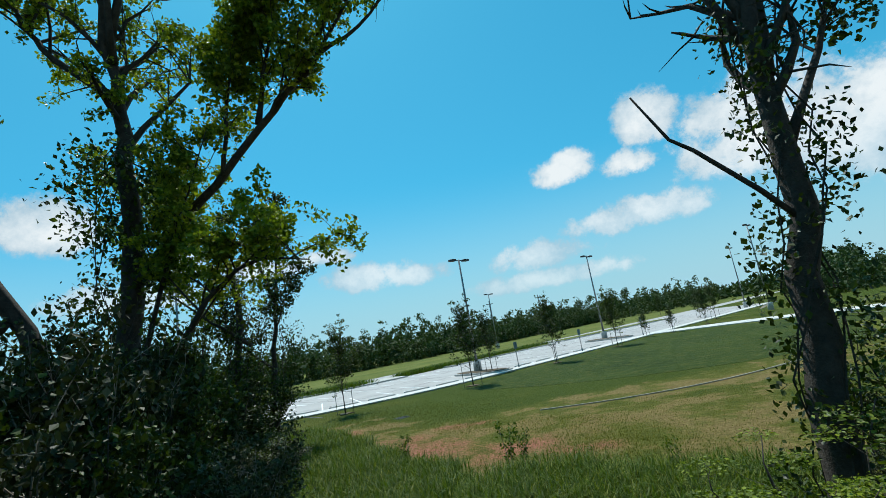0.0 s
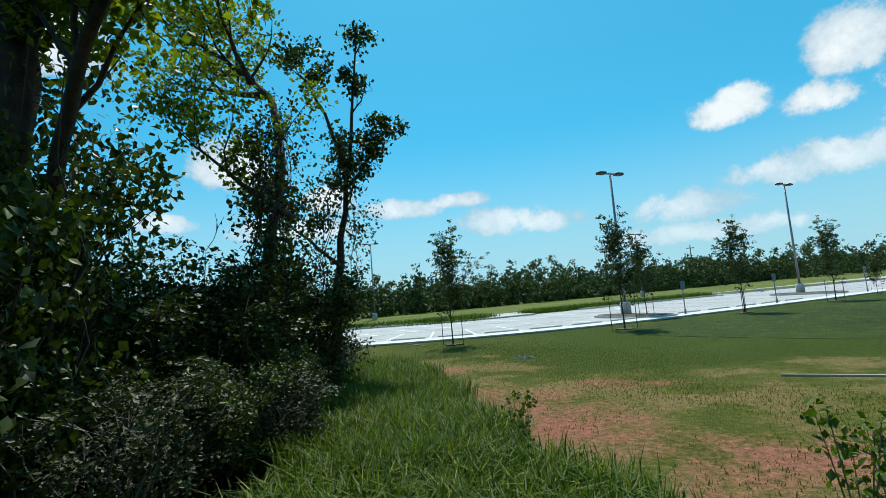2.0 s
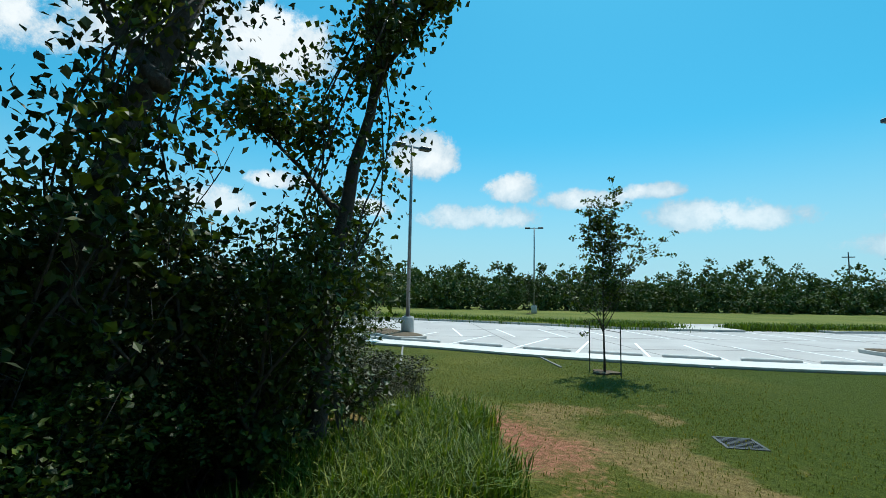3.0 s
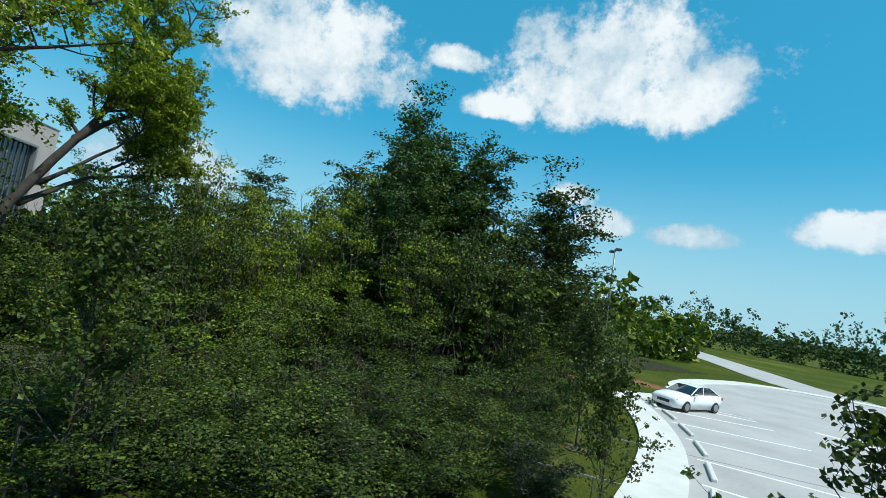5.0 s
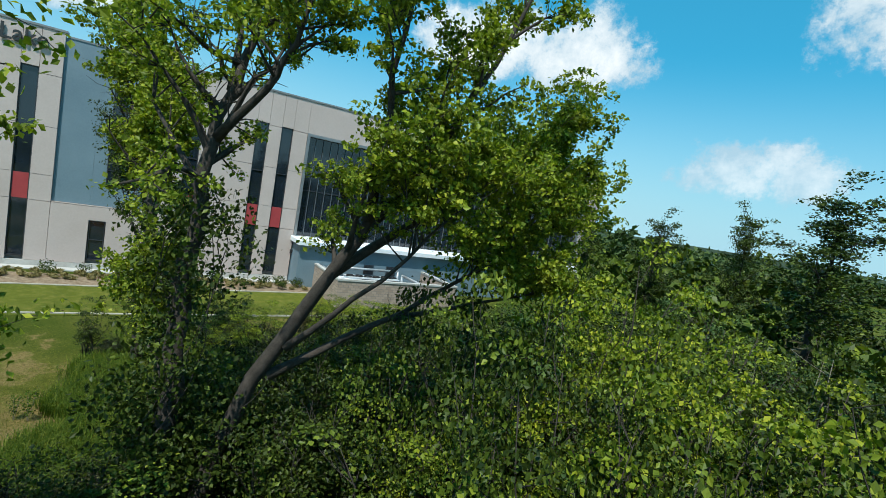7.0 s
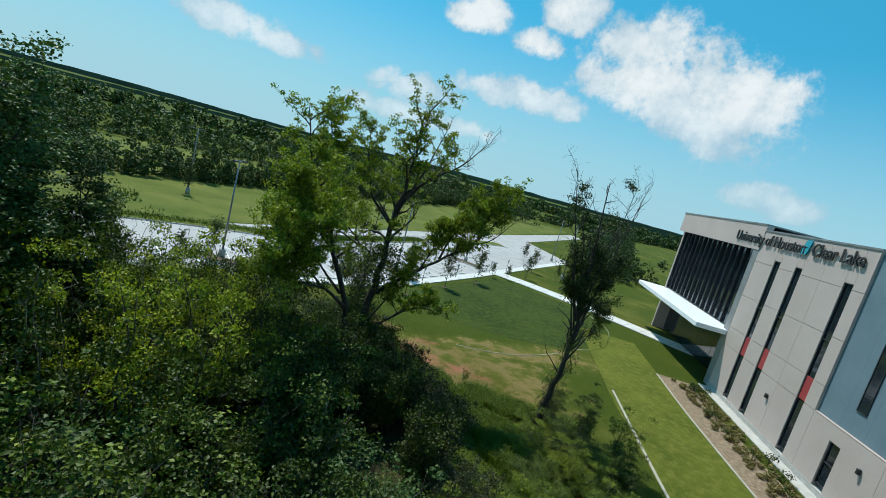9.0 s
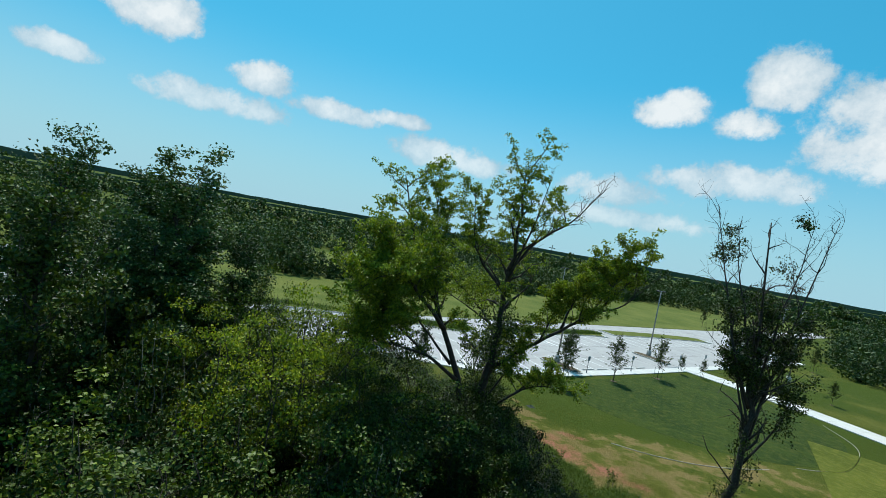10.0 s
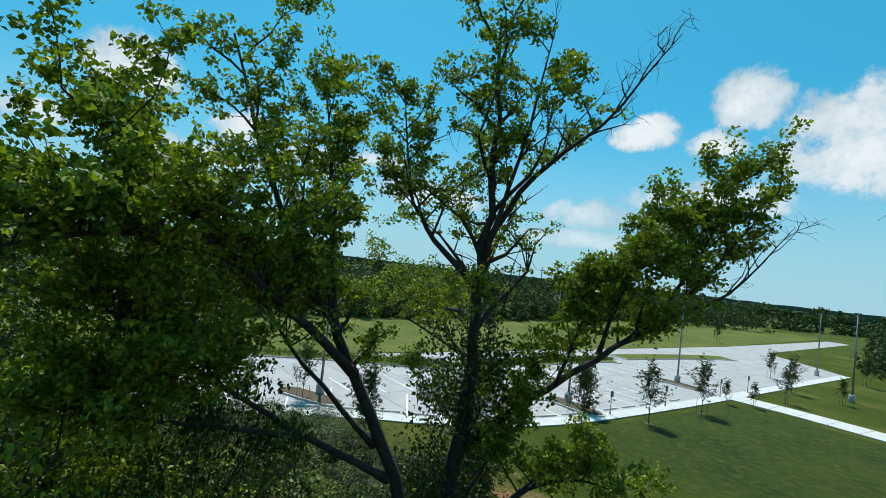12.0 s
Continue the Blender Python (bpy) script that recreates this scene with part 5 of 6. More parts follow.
# ---- far woods and ridge ----
far_wood("woods", "dense green wood along the meadow's far side", [site(175, 95), site(90, 72), site(20, 62), site(-40, 58), (-62, 88), (-100, 66), (-150, 20)], 12, 6.2, 2.4, 3, 20, None, 0.21, 16)
far_wood("scrub", "low green scrub along the foot of the far wood", [site(150, 86), site(90, 70), site(20, 60), site(-40, 56), (-60, 85), (-98, 64)], 3, 3.4, 1.9, 13, 18, None, 0.24, 14)
far_wood("woods", "dense green wood beside the building", [(115, 195), (74, 132), (52, 98), (46, 74)], 16, 7.5, 2.6, 4, 18, None, 0.2)
far_wood("woods", "dark wood beyond the meadow", [(70, 205), (-20, 168), (-80, 142), (-140, 95), (-175, 40)], 25, 9.6, 3.6, 41, 16, None, 0.2)
far_wood("woods", "distant wood across the fields", [(420, 420), (200, 420), (0, 380), (-200, 300), (-330, 150), (-330, -80), (-260, -220), (-60, -230), (90, -160)], 40, 10, 8.0, 5, 14)
far_wood("woods", "scattered trees on the far fields", [(260, 330), (120, 250), (30, 210), (-90, 190), (-190, 160)], 10, 6, 7.0, 6, 12)
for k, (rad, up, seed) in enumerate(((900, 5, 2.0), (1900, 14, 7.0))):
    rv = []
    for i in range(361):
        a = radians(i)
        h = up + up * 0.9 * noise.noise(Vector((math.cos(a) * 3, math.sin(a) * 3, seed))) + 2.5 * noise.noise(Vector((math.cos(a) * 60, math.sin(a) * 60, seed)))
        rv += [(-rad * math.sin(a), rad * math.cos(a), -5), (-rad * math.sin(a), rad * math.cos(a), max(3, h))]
    tagged(new("ridge", mesh_of("ridge", rv, [(2 * i, 2 * i + 2, 2 * i + 3, 2 * i + 1) for i in range(360)], M_HILL_HAZE)), "low wooded ridge on the horizon, paled for haze", "ridge", kind="structure")
# far utility poles
for x, y in ((-6, 190), (14, 205), (-14, 178)):
    ob = empty("utility_pole", "distant wooden utility pole with crossarm", "utility pole", "utility poles", at=pose(x, y, 0, 0, 0, 20))
    part("pole", *tube([(0, 0, -0.5), (0, 0, 15)], [0.2, 0.13], 6), M_BARK, ob)
    part("crossarm", *box(-1.4, 1.4, -0.08, 0.08, 13.6, 13.85), M_BARK, ob)
# ---- tall grass by the path ----
gr = np.random.default_rng(21)


def blades(n, area, tall, width, seed_rng):
    pts = area(n)
    n = len(pts)
    h = tall * (0.5 + 0.8 * seed_rng.random(n))
    a = seed_rng.random(n) * 2 * math.pi
    lean = 0.15 + 0.65 * seed_rng.random(n)
    dx, dy = np.cos(a) * lean * h, np.sin(a) * lean * h
    sx, sy = -np.sin(a) * width, np.cos(a) * width
    v = np.empty((n, 5, 3))
    x, y = pts[:, 0], pts[:, 1]
    v[:, 0] = np.stack([x - sx, y - sy, np.zeros(n)], 1)
    v[:, 1] = np.stack([x + sx, y + sy, np.zeros(n)], 1)
    v[:, 2] = np.stack([x + dx * 0.35 + sx * 0.8, y + dy * 0.35 + sy * 0.8, h * 0.62], 1)
    v[:, 3] = np.stack([x + dx * 0.35 - sx * 0.8, y + dy * 0.35 - sy * 0.8, h * 0.62], 1)
    v[:, 4] = np.stack([x + dx, y + dy, h * (1 - 0.4 * lean)], 1)
    i = np.arange(n)[:, None] * 5
    return v.reshape(-1, 3), [tuple(q) for q in np.hstack([i, i + 1, i + 2, i + 3]).tolist()] + [tuple(q) for q in np.hstack([i + 3, i + 2, i + 4]).tolist()]


def patch(blobs):
    def area(n):
        out = []
        for x, y, r, share in blobs:
            m = int(n * share)
            a, d = gr.random(m) * 2 * math.pi, np.sqrt(gr.random(m)) * r * (0.8 + 0.3 * gr.random(m))
            out.append(np.stack([x + np.cos(a) * d, y + np.sin(a) * d], 1))
        return np.concatenate(out)
    return area


v, f = blades(64000, patch([(0.3, 6.4, 1.7, 0.1), (0.7, 4.2, 1.8, 0.1), (1.4, 2.2, 1.7, 0.08), (-1.4, 9.2, 1.7, 0.12), (-3.0, 11.4, 1.9, 0.18), (-4.4, 13.6, 1.5, 0.15), (-5.7, 15.8, 1.3, 0.12), (-7.0, 17.8, 1.2, 0.1), (-8.2, 19.4, 0.9, 0.06), (0.4, 10.2, 1.4, 0.1), (2.0, 9.2, 1.3, 0.08), (3.2, 9.0, 1.2, 0.06)]), 0.52, 0.009, gr)
tagged(new("tall_grass", mesh_of("tall_grass", v, f, M_GRASS)), "lush tall green grass beside the brush", "grass", kind="stuff")
SOIL = ((-4.2, 16.7, 1.9), (-2.0, 15.1, 1.9), (-0.6, 14.4, 1.5), (-7.4, 20.3, 1.5))


def off_soil(area):
    """Thins the blades out over the bare soil."""
    def picked(n):
        q = area(n)
        keep = np.ones(len(q), bool)
        for x, y, r in SOIL:
            keep &= (np.hypot(q[:, 0] - x, q[:, 1] - y) > r) | (gr.random(len(q)) < 0.3)
        return q[keep]
    return picked


v, f = blades(50000, off_soil(patch([(0.5, 10.5, 4.5, 0.30), (-0.8, 14.0, 4.6, 0.24), (-5.5, 20.0, 5.5, 0.22), (4.5, 13.0, 6.0, 0.14), (-9, 24.5, 5, 0.1)])), 0.045, 0.006, gr)
tagged(new("grass", mesh_of("grass", v, f, M_DRY)), "short rough half-dry grass on the lawn", "grass", kind="stuff")
weed = empty("weed", "tall leafy weed standing in the grass", "weed", "weeds")
wv, tips = [], []
for k in range(5):
    a = k * 1.3
    top = np.array([0.18 * math.cos(a), 0.18 * math.sin(a), 0.75 + 0.35 * rng.random()])
    wv.append(tube([(0, 0, -0.05), top * np.array([0.5, 0.5, 0.5]), top], [0.006, 0.005, 0.003], 4))
    tips += [top * q for q in (0.35, 0.55, 0.75, 0.9, 1.0)]
part("stem", *join(*wv), M_BARK_PALE, weed)
part("leaves", *leaves(tips, 0.12, 8, 0.07, rng), M_GRASS, weed)
weed.matrix_world = pose(-0.2, 12.0, 0)
for x, y, s in ((0.1, 12.3, 0.8), (1.4, 11.5, 0.45), (1.9, 10.8, 0.4), (-2.8, 13.5, 0.8), (2.7, 10.6, 0.6)):
    copy_thing(weed, pose(x, y, 0, 0, 0, x * 90) @ Matrix.Diagonal((s, s, s, 1)))
# meadow plants on the medians
v, f = blades(22000, lambda n: np.concatenate([np.stack([np.interp(gr.random(n // 2), np.linspace(0, 1, len(far_side) - 3), [q[0] for q in far_side[2:-1]]), np.zeros(n // 2)], 1) * 0 + np.array([[*q] for q in [far_side[2 + int(u * (len(far_side) - 4))] for u in gr.random(n // 2)]]) + gr.normal(size=(n // 2, 2)) * 0.8, np.array([site(-17.5 + 24 * u, 18.4) for u in gr.random(n // 2)]) + gr.normal(size=(n // 2, 2)) * 0.55]), 0.55, 0.026, gr)
tagged(new("median_grass", mesh_of("median_grass", v, f, M_GRASS)), "unmown grass growing on the medians", "grass", kind="stuff")

# taller thicket at the lawn's western corner
later, rng = rng, np.random.default_rng(5)
for x, y, s, h in ((-8.5, 16.7, 0.8, 1.7), (-9.0, 15.6, 0.9, 1.9), (-8.2, 14.8, 0.8, 1.8), (-9.5, 17.2, 0.9, 1.6), (-8.8, 13.6, 0.9, 1.8), (-11.6, 16.2, 1.1, 0.85), (-13.0, 17.2, 1.1, 0.8), (-7.9, 13.0, 0.85, 1.35), (-9.6, 14.6, 1.0, 1.4), (-9.4, 12.4, 1.0, 1.4)):
    place(BRUSH, x, y, s if x > -10 else 0.7 * s, 2 if x > -9 else 1, None, (0.42 if x > -10 else 0.36) * h)
for x, y, s, h in ((-9.8, 15.2, 0.8, 0.95), (-9.4, 13.6, 0.75, 0.95)):
    place(FINE, x, y, s, 1, None, 0.75 * h)
for x, y, s, w, h in ((-14.6, 21.8, 0.8, 1, 0.5), (-16.2, 22.3, 0.85, 1, 0.52), (-18.0, 22.6, 0.9, 1, 0.55), (-19.8, 22.2, 0.85, 1, 0.5), (-21.6, 21.4, 0.85, 1, 0.5), (-23.2, 20.4, 0.8, 2, 0.48), (-15.4, 20.2, 0.9, 2, 0.6), (-17.2, 20.8, 0.95, 2, 0.62), (-19.2, 20.6, 0.9, 1, 0.6), (-21.2, 19.6, 0.9, 1, 0.62), (-12.8, 20.4, 0.7, 1, 0.5), (-16.4, 18.8, 0.9, 1, 0.66), (-18.4, 18.8, 0.95, 2, 0.7), (-22.6, 18.4, 0.9, 2, 0.7), (-24.6, 18.2, 0.85, 1, 0.6)):
    place(FINE, x, y, s, 2, None, 0.68 * h)
rng = later


# ---- building ----
# local x runs along the facade to the right as seen from outside, local y into the building
B_AT = Matrix(((-F_T.x, F_N.x, 0, F_N.x * F_D), (-F_T.y, F_N.y, 0, F_N.y * F_D), (0, 0, 1, 0), (0, 0, 0, 1))) @ Matrix.Diagonal((0.95, 1, 1, 1))
building = empty("building", "beige panelled three-storey building with dark glass bands", "building", at=B_AT)
H = 16.0
part("back_wall", *join(box(-54, 43.2, 22, 22.5, 0, H), box(42.8, 43.2, 0.6, 22, 0, H)), M_WALL, building)
part("roof", *box(-54, 43.0, 0.6, 22, H - 1.2, H - 0.9), M_TRIM, building)
part("core_wall", *join(box(-30.5, 2.7, 0.35, 0.6, 0, H - 0.3), box(2.7, 43.0, 0.75, 0.95, 0, 4.6), box(2.7, 40.2, 0.35, 0.6, 13.2, H - 0.3), box(40.2, 43.2, 0.35, 0.6, 0, H - 0.3)), M_JOINT, building, "dark backing behind the panels")
wins = [(-26.6, 0.7, 13.75, True), (-23.2, 0.7, 13.7, True), (-16.9, 0.7, 13.6, True), (-6.4, 0.7, 13.5, True), (-1.2, 0.7, 13.35, True), (0.9, 0.7, 13.3, True)]
HALF = 0.5
bands = [(0.45, 4.65), (4.68, 6.45), (6.48, 9.75), (9.78, 13.2), (13.23, H)]


def panels(x0, x1, top, z_from=0.45):
    """Cladding panels of one bay, with open joints."""
    if x1 - x0 < 0.15:
        return
    n = max(1, round((x1 - x0) / 3.4))
    w = (x1 - x0) / n
    for i in range(n):
        for z0, z1 in bands:
            z1 = top if z1 == H else z1
            if z1 <= z_from + 0.05:
                continue
            part("panel", *box(x0 + i * w + 0.012, x0 + (i + 1) * w - 0.012, 0.0, 0.34, max(z0, z_from), z1), M_WALL, building)


def strip_window(x, z0, z1, red):
    w = empty("window", "", "")
    w.parent = building
    part("window_frame", *join(box(x - HALF, x - HALF + 0.06, 0.08, 0.3, z0, z1), box(x + HALF - 0.06, x + HALF, 0.08, 0.3, z0, z1), box(x - HALF, x + HALF, 0.08, 0.3, z1 - 0.07, z1), box(x - HALF, x + HALF, 0.08, 0.3, z0, z0 + 0.07),
                               box(x - HALF, x + HALF, 0.09, 0.3, 9.3, 9.38) if z1 > 10 else box(x - HALF, x + HALF, 0.09, 0.3, (z0 + z1) / 2, (z0 + z1) / 2 + 0.06)), M_DARKMETAL, w)
    if red:
        part("pane", *box(x - HALF + 0.06, x + HALF - 0.06, 0.16, 0.2, z0 + 0.07, 4.7), M_GLASS, w)
        part("red_panel", *box(x - HALF + 0.02, x + HALF - 0.02, 0.10, 0.2, 4.7, 6.45), M_RED, w, "dark red infill panel")
        part("pane", *box(x - HALF + 0.06, x + HALF - 0.06, 0.16, 0.2, 6.45, 9.3), M_GLASS, w)
        part("pane", *box(x - HALF + 0.06, x + HALF - 0.06, 0.16, 0.2, 9.38, z1 - 0.07), M_GLASS, w)
    else:
        part("pane", *box(x - HALF + 0.06, x + HALF - 0.06, 0.16, 0.2, z0 + 0.07, z1 - 0.07), M_GLASS, w)


# bays between the strip windows
for a, b in ((-30.5, -27.1), (-26.1, -23.7), (-22.7, -17.4), (-16.4, -15.1)):
    panels(a, b, H + 0.2)
for a, b in ((-8.2, -6.9), (-5.9, -1.7), (-0.7, 0.4), (1.4, 2.7)):
    panels(a, b, H)
for x, z0, z1, red in wins:
    strip_window(x, z0, z1, red)
    part("panel", *box(x - HALF + 0.012, x + HALF - 0.012, 0.0, 0.34, z1 + 0.01, H + (0.2 if x < -15 else 0)), M_WALL, building)
part("plinth", *join(box(-30.5, 2.7, -0.04, 0.35, 0.0, 0.43)), M_KERB, building, "concrete plinth")
# blue-grey metal wall
for i in range(3):
    a = -15.1 + i * 2.3
    part("metal_panel", *box(a + 0.004, a + 2.296, 0.18, 0.36, 4.75, H - 0.05), M_BLUE, building, "blue-grey metal panel")
for i in range(2):
    a = -15.1 + i * 3.45
    for z0, z1 in ((0.45, 4.65), (4.68, 4.73)):
        if i == 0 and z0 < 1:
            part("panel", *box(a + 0.012, -12.75, 0.0, 0.34, z0, z1), M_WALL, building)
        elif i == 1 and z0 < 1:
            part("panel", *box(-11.65, a + 3.44, 0.0, 0.34, z0, z1), M_WALL, building)
        else:
            part("panel", *box(a + 0.012, a + 3.44, 0.0, 0.34, z0, z1), M_WALL, building)
part("panel", *box(-12.75, -11.65, 0.0, 0.34, 3.65, 4.65), M_WALL, building)
strip_window(-12.2, 0.7, 3.65, False)
w = empty("window", "", "")
w.parent = building
part("window_frame", *join(box(-11.95, -11.89, 0.12, 0.2, 6.3, 13.4), box(-11.11, -11.05, 0.12, 0.2, 6.3, 13.4), box(-11.95, -11.05, 0.12, 0.2, 6.24, 6.3), box(-11.95, -11.05, 0.12, 0.2, 13.4, 13.46), box(-11.89, -11.11, 0.12, 0.2, 7.4, 7.46)), M_DARKMETAL, w)
part("pane", *box(-11.89, -11.11, 0.15, 0.178, 6.3, 13.4), M_GLASS, w)
# coping along the roof line
part("coping", *join(box(-30.6, -15.0, -0.06, 0.7, H + 0.2, H + 0.34), box(-15.0, -8.2, 0.14, 0.7, H - 0.05, H + 0.08), box(-8.2, 43.3, -0.06, 0.7, H, H + 0.14), box(-54.2, -30.6, -0.1, 22, H + 0.75, H + 0.9)), M_TRIM, building, "grey metal coping")
# long glass band and its frame
part("panel", *box(2.7, 40.2, 0.0, 0.34, 13.25, H), M_WALL, building)
part("panel", *box(40.2, 43.2, 0.0, 0.34, 0.3, H), M_WALL, building)
part("end_wall", *box(42.86, 43.22, 0.345, 22, 0.0, H), M_WALL, building)
band = empty("curtain_wall", "", "")
band.parent = building
part("surround", *join(box(2.7, 40.2, -0.12, 0.5, 13.0, 13.25), box(2.7, 2.95, -0.12, 0.5, 4.2, 13.0), box(39.95, 40.2, -0.12, 0.5, 4.2, 13.0)), M_FRAME, band, "pale metal surround")
for i in range(50):
    x0 = 2.95 + i * 0.74
    part("pane", *box(x0 + 0.02, x0 + 0.72, 0.42, 0.47, 4.2, 8.25), M_GLASS, band)
    part("pane", *box(x0 + 0.02, x0 + 0.72, 0.42, 0.47, 8.35, 13.0), M_GLASS, band)
    part("mullion", *box(x0 - 0.02, x0 + 0.02, 0.3, 0.5, 4.2, 13.0), M_POLE, band)
part("spandrel", *box(2.95, 39.95, 0.38, 0.5, 8.25, 8.35), M_DARKMETAL, band)
# low projecting volume with a white roof under the glass
part("low_wall", *box(2.8, 40.0, -2.3, 0.7, 0.0, 3.75), M_BLUE, building, "blue-grey low wall")
part("canopy", *box(2.5, 40.4, -2.8, 0.41, 3.76, 4.18, 0.05), M_WHITE, building, "white metal roof slab")
for x in (9.2, 11.6):
    part("louvre", *join(*[box(x, x + 1.0, -2.36, -2.3, 1.6 + k * 0.1, 1.66 + k * 0.1) for k in range(9)]), M_DARKMETAL, building, "dark louvre")
# glazed corner with its awning
part("corner_parapet", *box(-54.0, -30.5, -0.05, 0.6, 14.3, H + 0.75), M_WALL, building)
part("corner_side", *box(-54.0, -53.6, 0.6, 22, 0.0, H + 0.75), M_WALL, building)
part("corner_cheek", *box(-31.6, -30.52, 0.0, 1.6, 0.0, 14.28), M_TRIM, building, "grey side panel")
corner = empty("curtain_wall", "", "")
corner.parent = building
for i in range(15):
    x0 = -53.6 + i * 1.466
    part("pane", *box(x0 + 0.03, x0 + 1.436, 0.9, 0.95, 6.1, 14.28), M_GLASS, corner)
    part("mullion", *box(x0 - 0.03, x0 + 0.03, 0.68, 0.97, 6.1, 14.28), M_DARKMETAL, corner)
    part("pane", *box(x0 + 0.03, x0 + 1.436, 2.2, 2.25, 0.2, 5.4), M_GLASS, corner)
part("awning", *box(-54.2, -30.6, -3.0, 2.2, 5.45, 5.95, 0.06), M_WHITE, building, "white metal awning")
# small roof vent
part("roof_vent", *tube([(-8.6, 1.4, H - 1.0), (-8.6, 1.4, H + 0.7), (-8.6, 1.4, H + 1.5)], [0.4, 0.4, 0.12], 6), M_TRIM, building)


def lettering(words, x, z, size, mat, name, label):
    cu = bpy.data.curves.new(name, "FONT")
    cu.body = words
    cu.size = size
    cu.extrude = 0.05
    cu.offset = 0.012
    cu.align_x = "LEFT"
    tmp = bpy.data.objects.new(name, cu)
    scene.collection.objects.link(tmp)
    dg = bpy.context.evaluated_depsgraph_get()
    me = bpy.data.meshes.new_from_object(tmp.evaluated_get(dg))
    bpy.data.objects.remove(tmp)
    me.materials.clear()
    me.materials.append(mat)
    ob = new(name, me)
    width = max(p.co.x for p in me.vertices)
    ob.matrix_world = B_AT @ pose(x, -0.12, z) @ pose(0, 0, 0, 90, 0, 0)
    return tagged(ob, label, "lettering"), width


lettering("University of Houston", -35.9, 14.9, 1.42, M_LETTER, "sign_lettering", "black raised sign letters on the parapet")
lettering("Clear Lake", -22.2, 14.9, 1.42, M_LETTER, "sign_lettering", "black raised sign letters on the parapet")
emblem = tagged(new("sign_emblem", mesh_of("sign_emblem", *join(prism([(0, 0), (0.9, 0), (1.15, 0.55), (0.25, 0.55)], 0, 0.08), prism([(0.3, 0.62), (1.15, 0.62), (1.3, 1.2), (0.55, 1.2)], 0, 0.08)), M_TEAL)), "teal and black sign emblem on the parapet", "emblem")
emblem.matrix_world = B_AT @ pose(-23.8, -0.06, 14.85) @ pose(0, 0, 0, 90, 0, 0)

# ---- mechanical yard in front of the glass band ----
Y_AT = B_AT @ pose(-0.8, 0, 0) @ Matrix.Diagonal((0.88, 0.85, 0.9, 1))
yard = empty("mechanical_yard", "brick-walled mechanical yard with pale coping", "enclosure", at=Y_AT)
YX0, YX1, YY = 5.9, 19.0, -10.0
part("brick_wall", *join(box(YX0, YX1, YY, YY + 0.3, 0, 2.35), box(YX0, YX0 + 0.3, YY + 0.3, -2.3, 0, 2.35), box(YX1 - 0.3, YX1, YY + 0.3, -2.3, 0, 2.35)), M_BRICK, yard)
part("coping", *join(box(YX0 - 0.06, YX1 + 0.06, YY - 0.06, YY + 0.36, 2.35, 2.5), box(YX0 - 0.06, YX0 + 0.36, YY + 0.36, -2.3, 2.35, 2.5), box(YX1 - 0.36, YX1 + 0.06, YY + 0.36, -2.3, 2.35, 2.5)), M_KERB, yard, "pale concrete coping")
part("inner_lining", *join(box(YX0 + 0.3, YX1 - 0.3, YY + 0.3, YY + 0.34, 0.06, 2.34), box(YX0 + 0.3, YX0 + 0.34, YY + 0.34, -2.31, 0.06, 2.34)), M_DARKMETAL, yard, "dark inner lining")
part("yard_floor", *box(YX0 + 0.3, YX1 - 0.3, YY + 0.3, -2.3, 0.0, 0.06), M_TRIM, yard)


def chiller(x0, y0, fans, rows):
    ob = empty("chiller", "grey rooftop chiller with black round fans", "chiller", "chillers", at=Y_AT @ pose(x0, y0, 0.06))
    ln = fans * 0.98
    part("cabinet", *box(0, ln, 0, rows * 0.98 + 0.1, 0.15, 1.75, 0.03), M_POLE, ob)
    part("frame_rail", *join(box(-0.05, ln + 0.05, -0.06, 0.02, 1.7, 1.86), box(-0.05, ln + 0.05, rows * 0.98 + 0.08, rows * 0.98 + 0.16, 1.7, 1.86)), M_WHITE, ob, "white rail")
    for i in range(fans):
        for j in range(rows):
            cx, cy = 0.49 + i * 0.98, 0.54 + j * 0.98
            fan = part("fan", *join(tube([(cx, cy, 1.75), (cx, cy, 1.93)], [0.44, 0.44], 18, False), tube([(cx, cy, 1.75), (cx, cy, 1.77)], [0.43, 0.43], 18), tube([(cx, cy, 1.78), (cx, cy, 1.9)], [0.12, 0.1], 10)), M_TYRE, ob, "black round fan", True)
            bl = []
            for q in range(5):
                a = q * 1.2566
                bl.append(([(cx + 0.1 * math.cos(a), cy + 0.1 * math.sin(a), 1.84), (cx + 0.4 * math.cos(a), cy + 0.4 * math.sin(a), 1.86), (cx + 0.4 * math.cos(a + 0.5), cy + 0.4 * math.sin(a + 0.5), 1.80), (cx + 0.1 * math.cos(a + 0.7), cy + 0.1 * math.sin(a + 0.7), 1.80)], [(0, 1, 2, 3)]))
            part("fan_blade", *join(*bl), M_POLE, fan)
    return ob


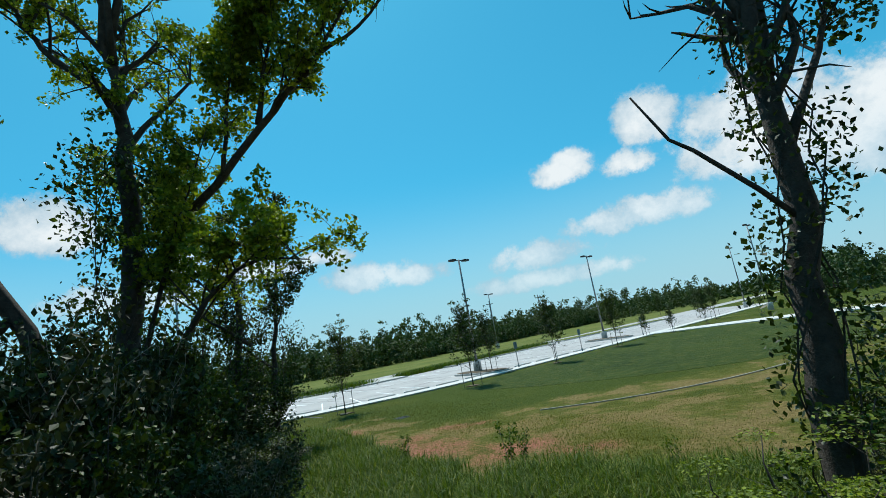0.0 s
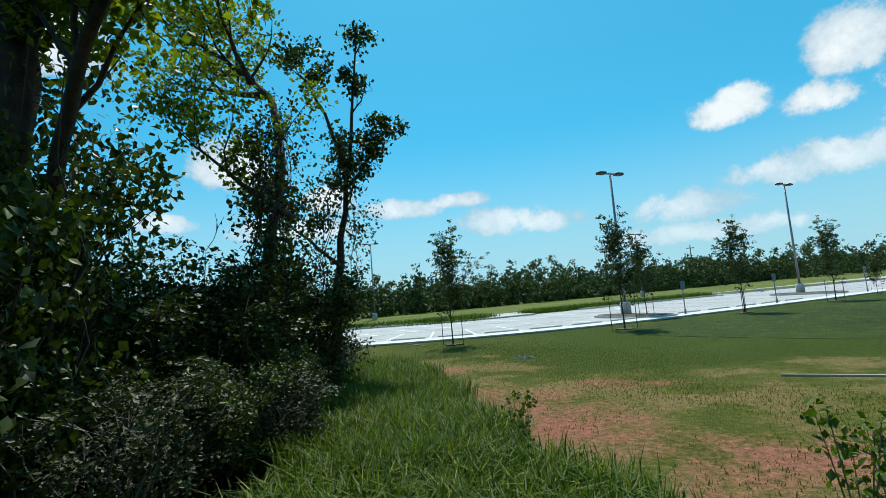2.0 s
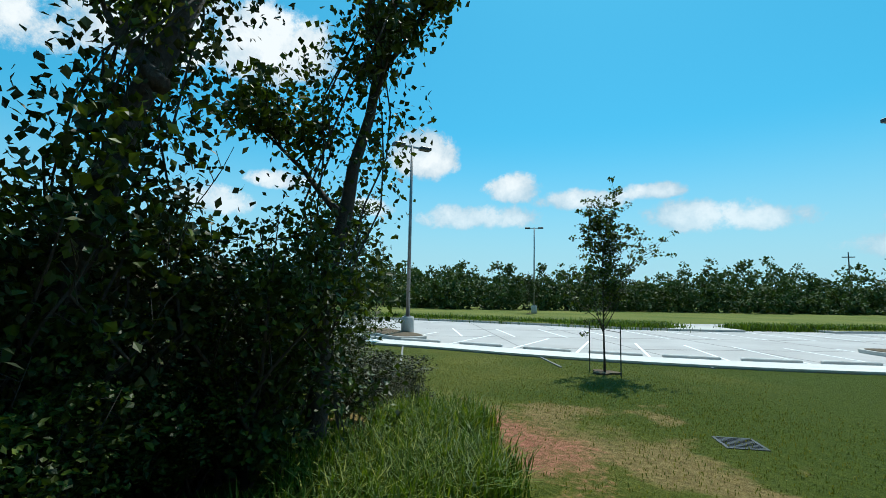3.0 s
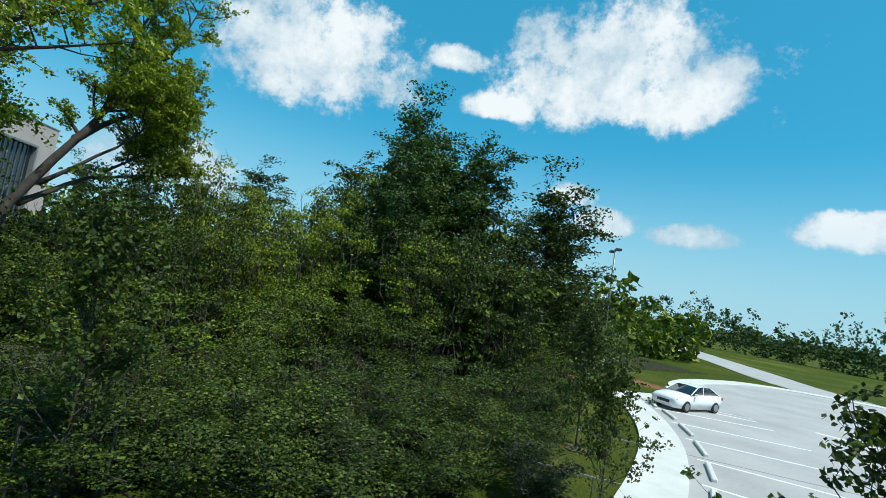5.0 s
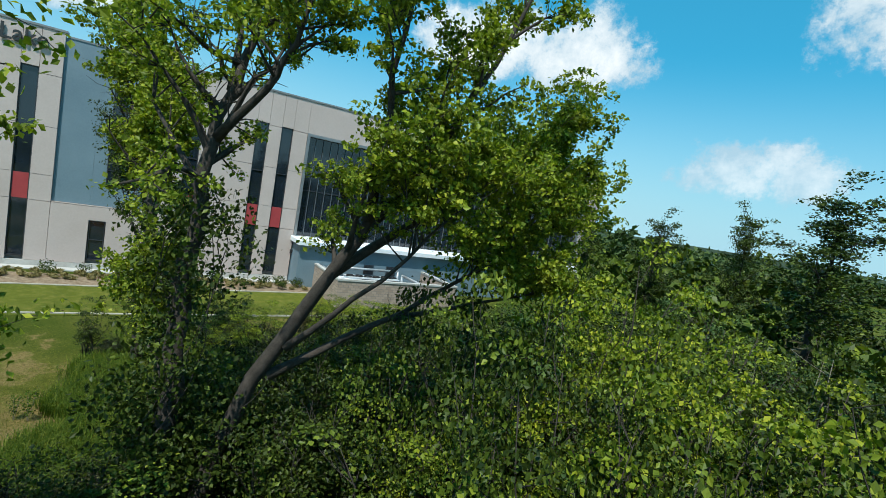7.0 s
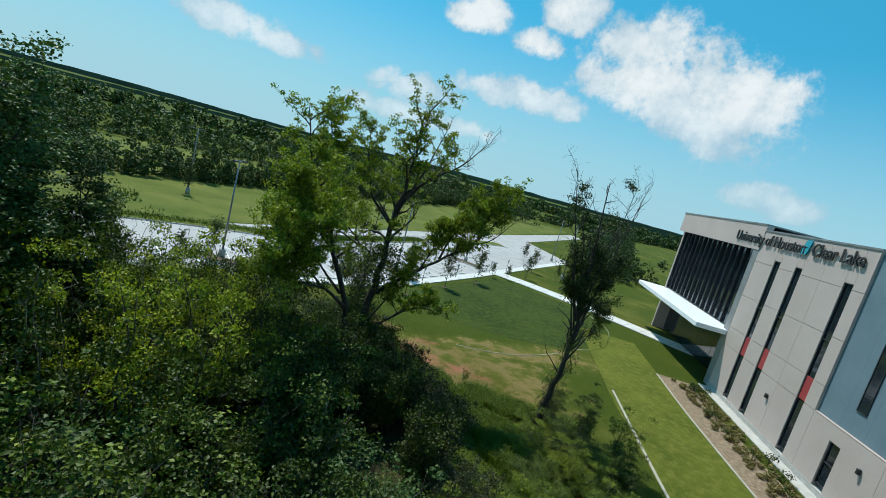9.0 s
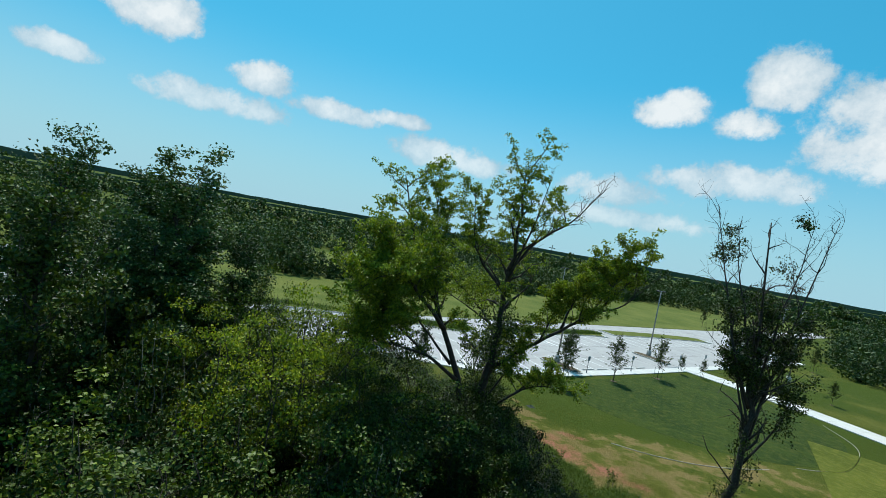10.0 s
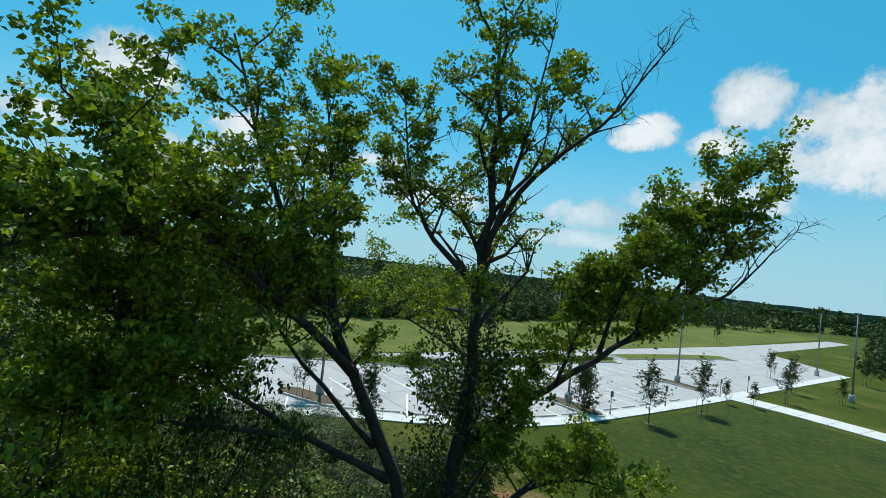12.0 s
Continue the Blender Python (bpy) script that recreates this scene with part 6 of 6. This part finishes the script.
chiller(9.2, -8.9, 6, 2)
chiller(8.6, -5.4, 6, 1)
M_PIPE = noisy("pipe_jacket", (0.42, 0.43, 0.44), (0.56, 0.57, 0.58), 1.0, 0.35, 20, 0.4, 0.05)
pipes = empty("pipework", "pale metal-jacketed pipes in the mechanical yard", "pipes", at=Y_AT)
for pts in ([(6.6, -9.0, 0.1), (6.6, -9.0, 2.05), (6.6, -5.0, 2.05), (8.2, -5.0, 2.05)], [(7.9, -9.2, 0.2), (7.9, -9.2, 1.9), (7.9, -6.6, 1.9), (7.1, -6.6, 1.9), (7.1, -3.6, 1.9)], [(6.8, -2.6, 0.1), (6.8, -2.6, 2.2), (6.8, -8.2, 2.2), (8.9, -8.2, 2.2), (8.9, -8.2, 0.4)], [(7.5, -2.6, 0.1), (7.5, -2.6, 1.9), (7.5, -6.0, 1.9), (8.4, -6.0, 1.9), (8.4, -6.0, 0.3)], [(7.2, -3.2, 0.1), (7.2, -3.2, 2.35), (15.4, -3.2, 2.35), (15.4, -3.2, 0.1)], [(15.6, -8.4, 0.1), (15.6, -8.4, 2.1), (15.6, -4.0, 2.1), (15.6, -4.0, 0.1)]):
    for a, b in zip(pts, pts[1:]):
        part("pipe", *tube([a, b], [0.13, 0.13], 8), M_PIPE, pipes, "", True)
# low plants along the planted bed
plant = empty("bed_plant", "low clump of straw-coloured grass in the bed", "plant", "bed plants")
pr = np.random.default_rng(12)
cs = [(0.16 * math.cos(a), 0.16 * math.sin(a), 0.12 + 0.12 * pr.random()) for a in np.arange(7) * 0.9]
part("leaves", *leaves(cs, 0.20, 22, 0.13, pr, 0.8, -0.6), M_STRAW, plant)
shrublet = empty("bed_shrub", "low brown-green shrub in the bed", "shrub", "bed shrubs")
part("leaves", *leaves([(0.2 * math.cos(a), 0.2 * math.sin(a), 0.2 + 0.2 * pr.random()) for a in np.arange(8) * 0.8], 0.22, 22, 0.08, pr), M_LEAF_D, shrublet)
part("stem", *join(*[tube([(0, 0, -0.05), (0.15 * math.cos(a), 0.15 * math.sin(a), 0.35)], [0.012, 0.005], 4) for a in np.arange(4) * 1.6]), M_BARK, shrublet)
used = set()
for i in range(46):
    for j in range(3):
        small = pr.random() < 0.22
        along, out = 26.5 - i * 0.66 + pr.normal() * 0.25, 1.9 + j * (0.98 - 0.006 * i) + pr.normal() * 0.25
        q = F_T * along + F_N * (F_D - out)
        size = 0.8 + 0.6 * pr.random()
        m = pose(q.x, q.y, 0.05, 0, 0, pr.random() * 360) @ Matrix.Diagonal((size, size, size, 1))
        kind = shrublet if small else plant
        if kind.name in used:
            copy_thing(kind, m)
        else:
            used.add(kind.name)
            kind.matrix_world = m
# small wall lamps on the facade
for x, z in ((-9.6, 3.1), (-20.6, 3.1), (2.7, 2.6)):
    lamp_ob = empty("wall_lamp", "small dark wall-mounted lamp housing", "wall lamp", "wall lamps", at=B_AT @ pose(x, -0.01, z))
    part("housing", *box(-0.12, 0.12, -0.2, 0.0, 0.0, 0.34, 0.03), M_DARKMETAL, lamp_ob)
    part("lens", *box(-0.08, 0.08, -0.16, -0.04, -0.02, 0.0), M_WHITE, lamp_ob)
